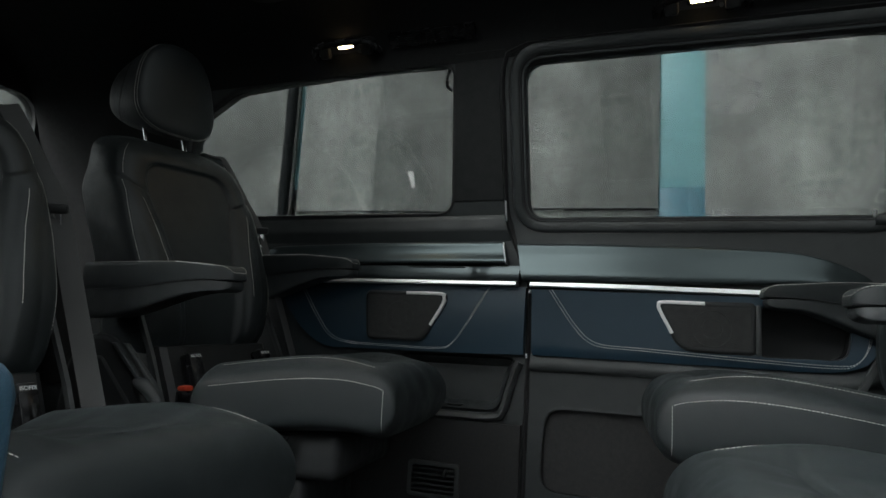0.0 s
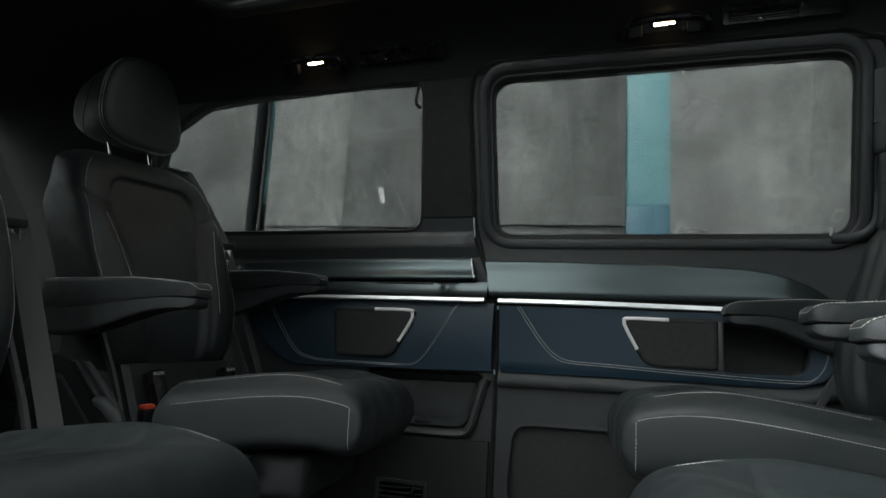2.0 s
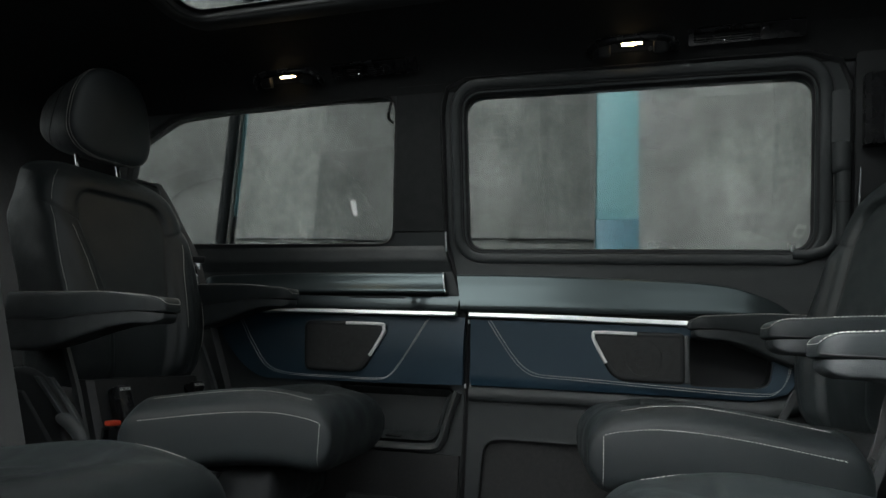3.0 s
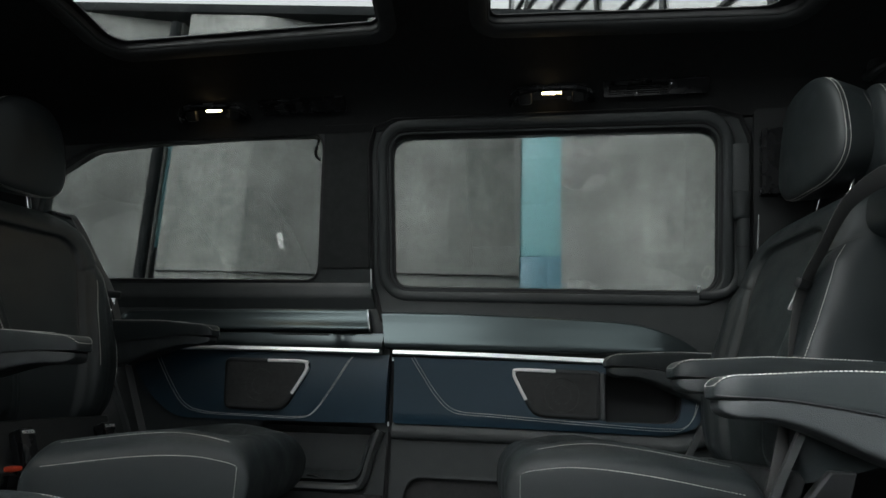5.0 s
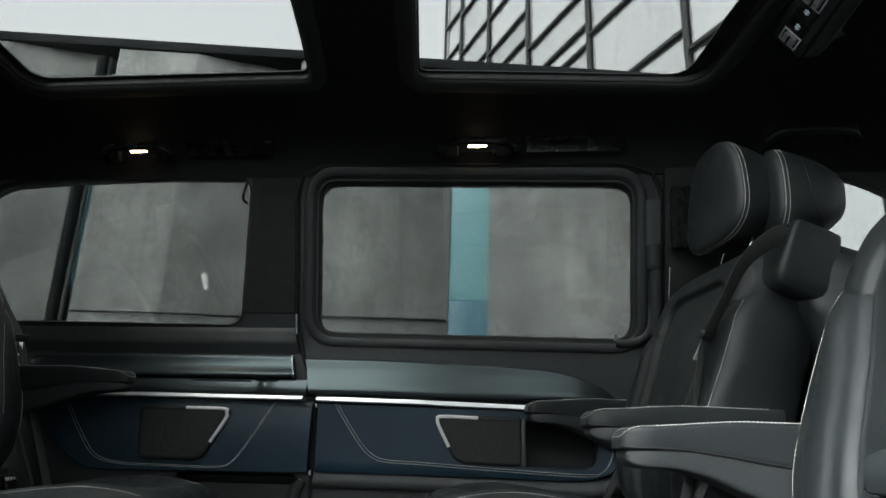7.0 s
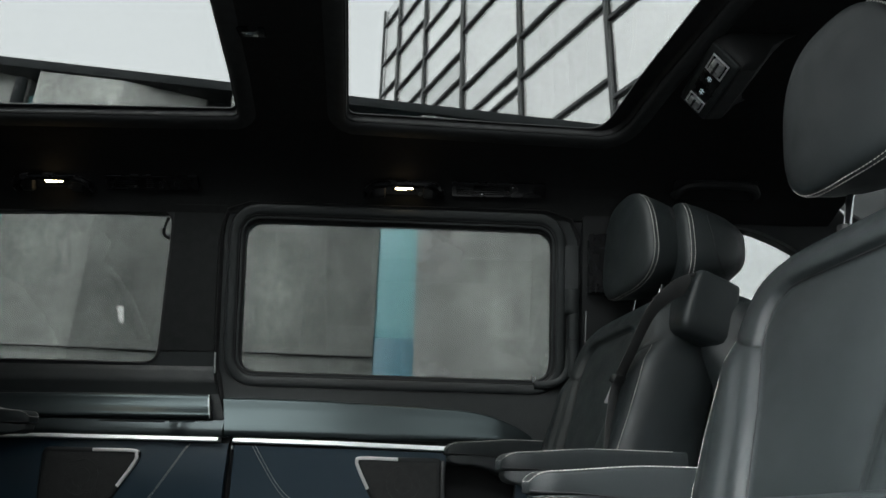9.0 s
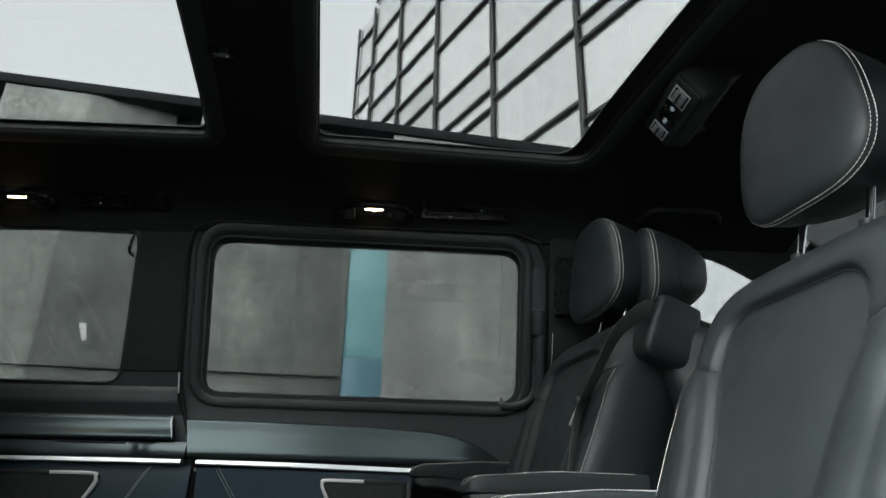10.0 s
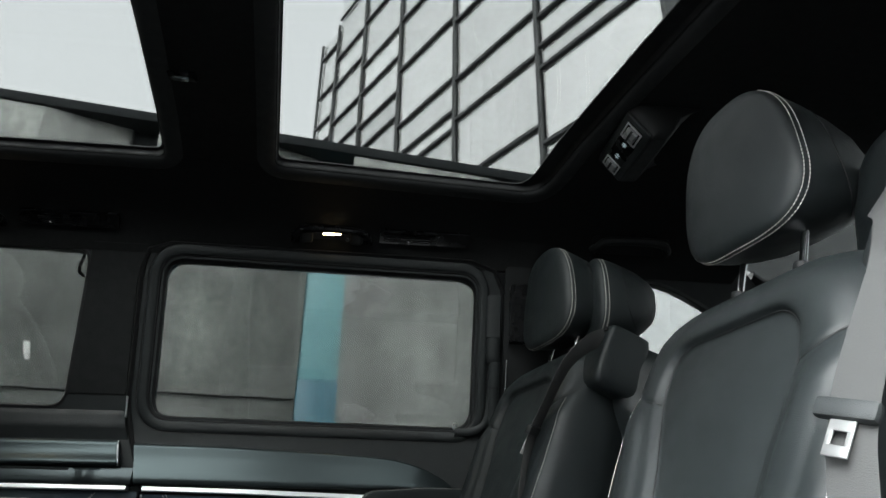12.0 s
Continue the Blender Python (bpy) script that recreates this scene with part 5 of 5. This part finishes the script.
def armrest_geo(yc, x0, x1, z0, z1, w, heel=0.0, low=0.12):
    rings = []
    for i in range(44):
        x = x0 + (x1 - x0) * (1 - (1 - i / 43) ** 2.2)
        k = nose(x, x1)
        lo, hi = arm_span(x, x0, x1, z0, z1, heel, low)
        ring = []
        for j in range(36):
            a = 2 * math.pi * j / 36
            c, s = math.cos(a), math.sin(a)
            ring.append((x, yc + w * k * math.copysign(abs(c) ** 0.24, c), (lo + hi) / 2 + (hi - lo) / 2 * math.copysign(abs(s) ** 0.28, s)))
        rings.append(ring)
    return loft(rings)


def seats():
    base = "black leather captain's seat, pale stitching, "
    g = "facing captain's seats"
    seat("captain_seat", 0.60, "side", base + "facing forward beside the window", g, pose(-0.722, 0.405, 0.036, 1, 0, 9), pose(-0.755, 0.508, 0.067, 3, 0, -6), ((1, 0.03, 0.27, True), (-1, -0.035, 0.335, True)))
    seat("captain_seat", 0.58, "aisle", base + "facing forward by the open door", g, pose(-0.640, -0.375, -0.045, 0, 0, 4), pose(-0.765, -0.198, -0.01, 3, 0, -6), ())
    seat("captain_seat", 0.465, "across", base + "facing backward beside the closed door", g, pose(0.845, 0.550, 0.050, 0, 0, 189), pose(0.875, 0.545, 0.045, 0, 0, 193), ((1, -0.042, 0.225, True), (-1, 0.012, 0.205, True)))
    seat("captain_seat", 0.485, "near", base + "facing backward by the opening", g, pose(0.968, -0.204, -0.025, 0, 0, 188), pose(0.985, -0.260, -0.03, 0, 0, 190), ((-1, -0.010, 0.21, True), (1, -0.045, 0.190, False)))
    f = "black leather front seat with a rounded headrest"
    seat("front_seat", 0.50, "side", f, "front seats", pose(1.520, 0.550, 0.038, 0, 0, 0))
    seat("front_seat", 0.50, "side", f, "front seats", pose(1.66, -0.40, -0.12, 0, 0, 0))


# ---- outside ----
WALL_Y = 2.05


def concrete_wall():
    """The concrete building beside the van: upright panels, teal glazed slots, dark coping."""
    y = WALL_Y
    b = thing("concrete_building", "grey concrete building with teal glazed slots and dark coping", "building")

    def slab(x0, x1, f0, f1):
        """An upright panel whose top follows the sloping coping; f0, f1: how far its two ends stand back."""
        rings = []
        for x, f in ((x0, y + f0), (x1, y + f1)):
            top = 2.549 - 0.107 * x
            rings.append([(x, f, -0.6), (x, f + 0.20, -0.6), (x, f + 0.20, top), (x, f, top)])
        return loft(rings)
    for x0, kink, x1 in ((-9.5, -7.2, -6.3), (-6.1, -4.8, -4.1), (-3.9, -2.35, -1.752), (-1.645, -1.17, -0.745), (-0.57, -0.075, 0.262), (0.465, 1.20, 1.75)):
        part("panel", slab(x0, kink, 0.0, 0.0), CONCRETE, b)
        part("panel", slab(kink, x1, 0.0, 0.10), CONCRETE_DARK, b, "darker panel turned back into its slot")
    for x0, x1 in ((-6.32, -6.08), (-4.12, -3.88), (-0.76, -0.55)):
        part("slot_back", box(x0, x1, y + 0.13, y + 0.22, -0.6, 2.59 - 0.107 * x1), SLATE, b, "dark slot between panels")
    cable = smooth_line([(-1.64, y - 0.008, 1.205), (-1.17, y - 0.010, 1.196), (-0.75, y + 0.088, 1.204), (-0.57, y - 0.006, 1.196), (-0.3, y - 0.010, 1.188), (-0.075, y - 0.006, 1.183), (0.255, y + 0.090, 1.196)], 6)
    part("cable", tube(cable, 0.0045, 6), RUBBER, b, "thin black cable along the wall")
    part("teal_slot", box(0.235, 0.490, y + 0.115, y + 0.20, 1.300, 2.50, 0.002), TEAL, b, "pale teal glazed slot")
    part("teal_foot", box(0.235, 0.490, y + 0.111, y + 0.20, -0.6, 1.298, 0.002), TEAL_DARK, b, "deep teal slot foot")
    part("teal_slot", box(-1.775, -1.630, y + 0.115, y + 0.20, 1.36, 2.64, 0.002), TEAL, b, "pale teal glazed slot")
    part("downpipe", rod((-1.766, y + 0.045, -0.6), (-1.766, y + 0.045, 2.70), 0.030, 16), SLATE, b, "black downpipe")
    part("slot_back", box(-1.775, -1.630, y + 0.110, y + 0.20, -0.6, 1.358), RUBBER, b)
    lean = Matrix.Translation((0, y, 2.582)) @ Matrix.Rotation(radians(6.1), 4, "Y")
    part("coping", moved(box(-9.7, 1.85, -0.015, 0.9, -0.029, 0.029, 0.008), lean), SLATE, b, "dark slate coping")
    lime = fillet([(0.50, 1.60), (0.66, 1.58), (0.70, 1.75), (0.72, 2.1), (0.47, 2.1), (0.47, 1.62)], 0.04)
    on = lambda u, v, d: (u, y - 0.0045 - d, v)
    part("lime_run", sheet(lime, [], lambda u, v, d: on(u, v, d), 0.003), CONCRETE_PALE, b)
    for x0, x1, z0, z1 in ((0.475, 0.70, 1.08, 1.165),):
        part("lime_run", sheet(fillet([(x0, z0), (x1, z0), (x1 - 0.03, z0 + (z1 - z0) * 0.3), ((x0 + x1) / 2 - 0.01, z1), (x0, z1)], 0.02), [], on, 0.003), CONCRETE_PALE, b)
    part("paper_strip", sheet(fillet([(-0.945, 1.315), (-0.925, 1.32), (-0.94, 1.40), (-0.966, 1.405), (-0.972, 1.395)], 0.006), [], on, 0.003), WHITE_MARK, b, "white scrap stuck to the wall")


def glass_tower():
    """A far glass front with pale panes between grey mullions and dark transoms, staggered bay by bay."""
    t = thing("glass_tower", "tall building clad in milky glass panes and dark bars", "building")
    ang = radians(62)
    d, nrm, p0 = Vector((math.cos(ang), -math.sin(ang), 0)), Vector((-math.sin(ang), -math.cos(ang), 0)), Vector((-1.5, 20.0, 0))
    lay = lambda g: ([p0 + d * v[0] + nrm * v[1] + Vector((0, 0, v[2])) for v in g[0]], g[1])
    stops = [-0.92, 0.55, 2.79, 5.32, 8.2, 11.26, 14.4]
    bays = [[14.61, 13.69, 15.99], [14.06, 12.93, 15.67], [15.15, 14.02, 12.72, 11.83], [13.36, 11.39, 10.39, 9.86], [13.14, 11.25, 10.06, 8.29], [11.0, 10.2, 9.64, 7.82]]
    tops = [18.6, 22, 24, 24, 24, 24]
    for i, s in enumerate(stops):
        part("mullion", lay(box(s - 0.05, s + 0.05, -0.02, 0.08, -2, tops[max(0, i - 1)], 0.02)), MULLION, t)
    rnd = random.Random(4)
    for i, zs in enumerate(bays):
        x0, x1, top = stops[i], stops[i + 1], tops[i]
        levels = sorted(zs)
        lo, hi = levels[0], levels[-1]
        while lo > 7.5:
            lo -= rnd.choice((1.2, 1.9, 2.1))
            levels.insert(0, lo)
        while hi < top - 1.2:
            hi += rnd.choice((1.25, 1.8, 1.9))
            levels.append(min(hi, top))
        for z in levels:
            part("transom", lay(box(x0 + 0.05, x1 - 0.05, -0.02, 0.07, z - 0.043, z + 0.043, 0.012)), MULLION_DARK, t)
        for za, zb in zip([-2] + levels, levels + [top]):
            if zb - za > 0.2:
                part("pane", lay(box(x0 + 0.09, x1 - 0.09, -0.06 - 0.01 * rnd.random(), -0.02, za + 0.07, zb - 0.07)), FACADE_PANE, t)
    part("core", lay(box(-0.9, 14.3, -6, -0.1, -2, 18.5)), MULLION, t)


def ground():
    single("underbody", box(-1.92, 2.72, -0.80, 0.80, -0.50, -0.031, 0.03), TRIM_DARK, "plain black underbody of the van", "van", kind="structure")
    # Unseen block added behind the camera to dim skylight reaching the seats.
    single("light_block_behind", box(-2.2, 18, -9.5, -6.5, -0.6, 3.6, 0.05), STONE_GREY, "unseen added block that keeps sky light off the cabin", "building", kind="structure")
    single("ground", box(-400, 400, -400, 400, -0.72, -0.50), ASPHALT, "grey paved yard reaching the horizon", "ground", kind="structure")


floor_rails()
quarter_trim()
sliding_door()
window("window_1", grown(Q_WIN, 1.02), far_side, SIDE_GLASS, "tinted rear quarter window")
window("window_2", grown(D_WIN, 1.02), far_side, SIDE_GLASS, "tinted sliding door window")
ceiling()
shell_rest()
b_pillar()
seats()
far_small_things()
concrete_wall()
glass_tower()
ground()
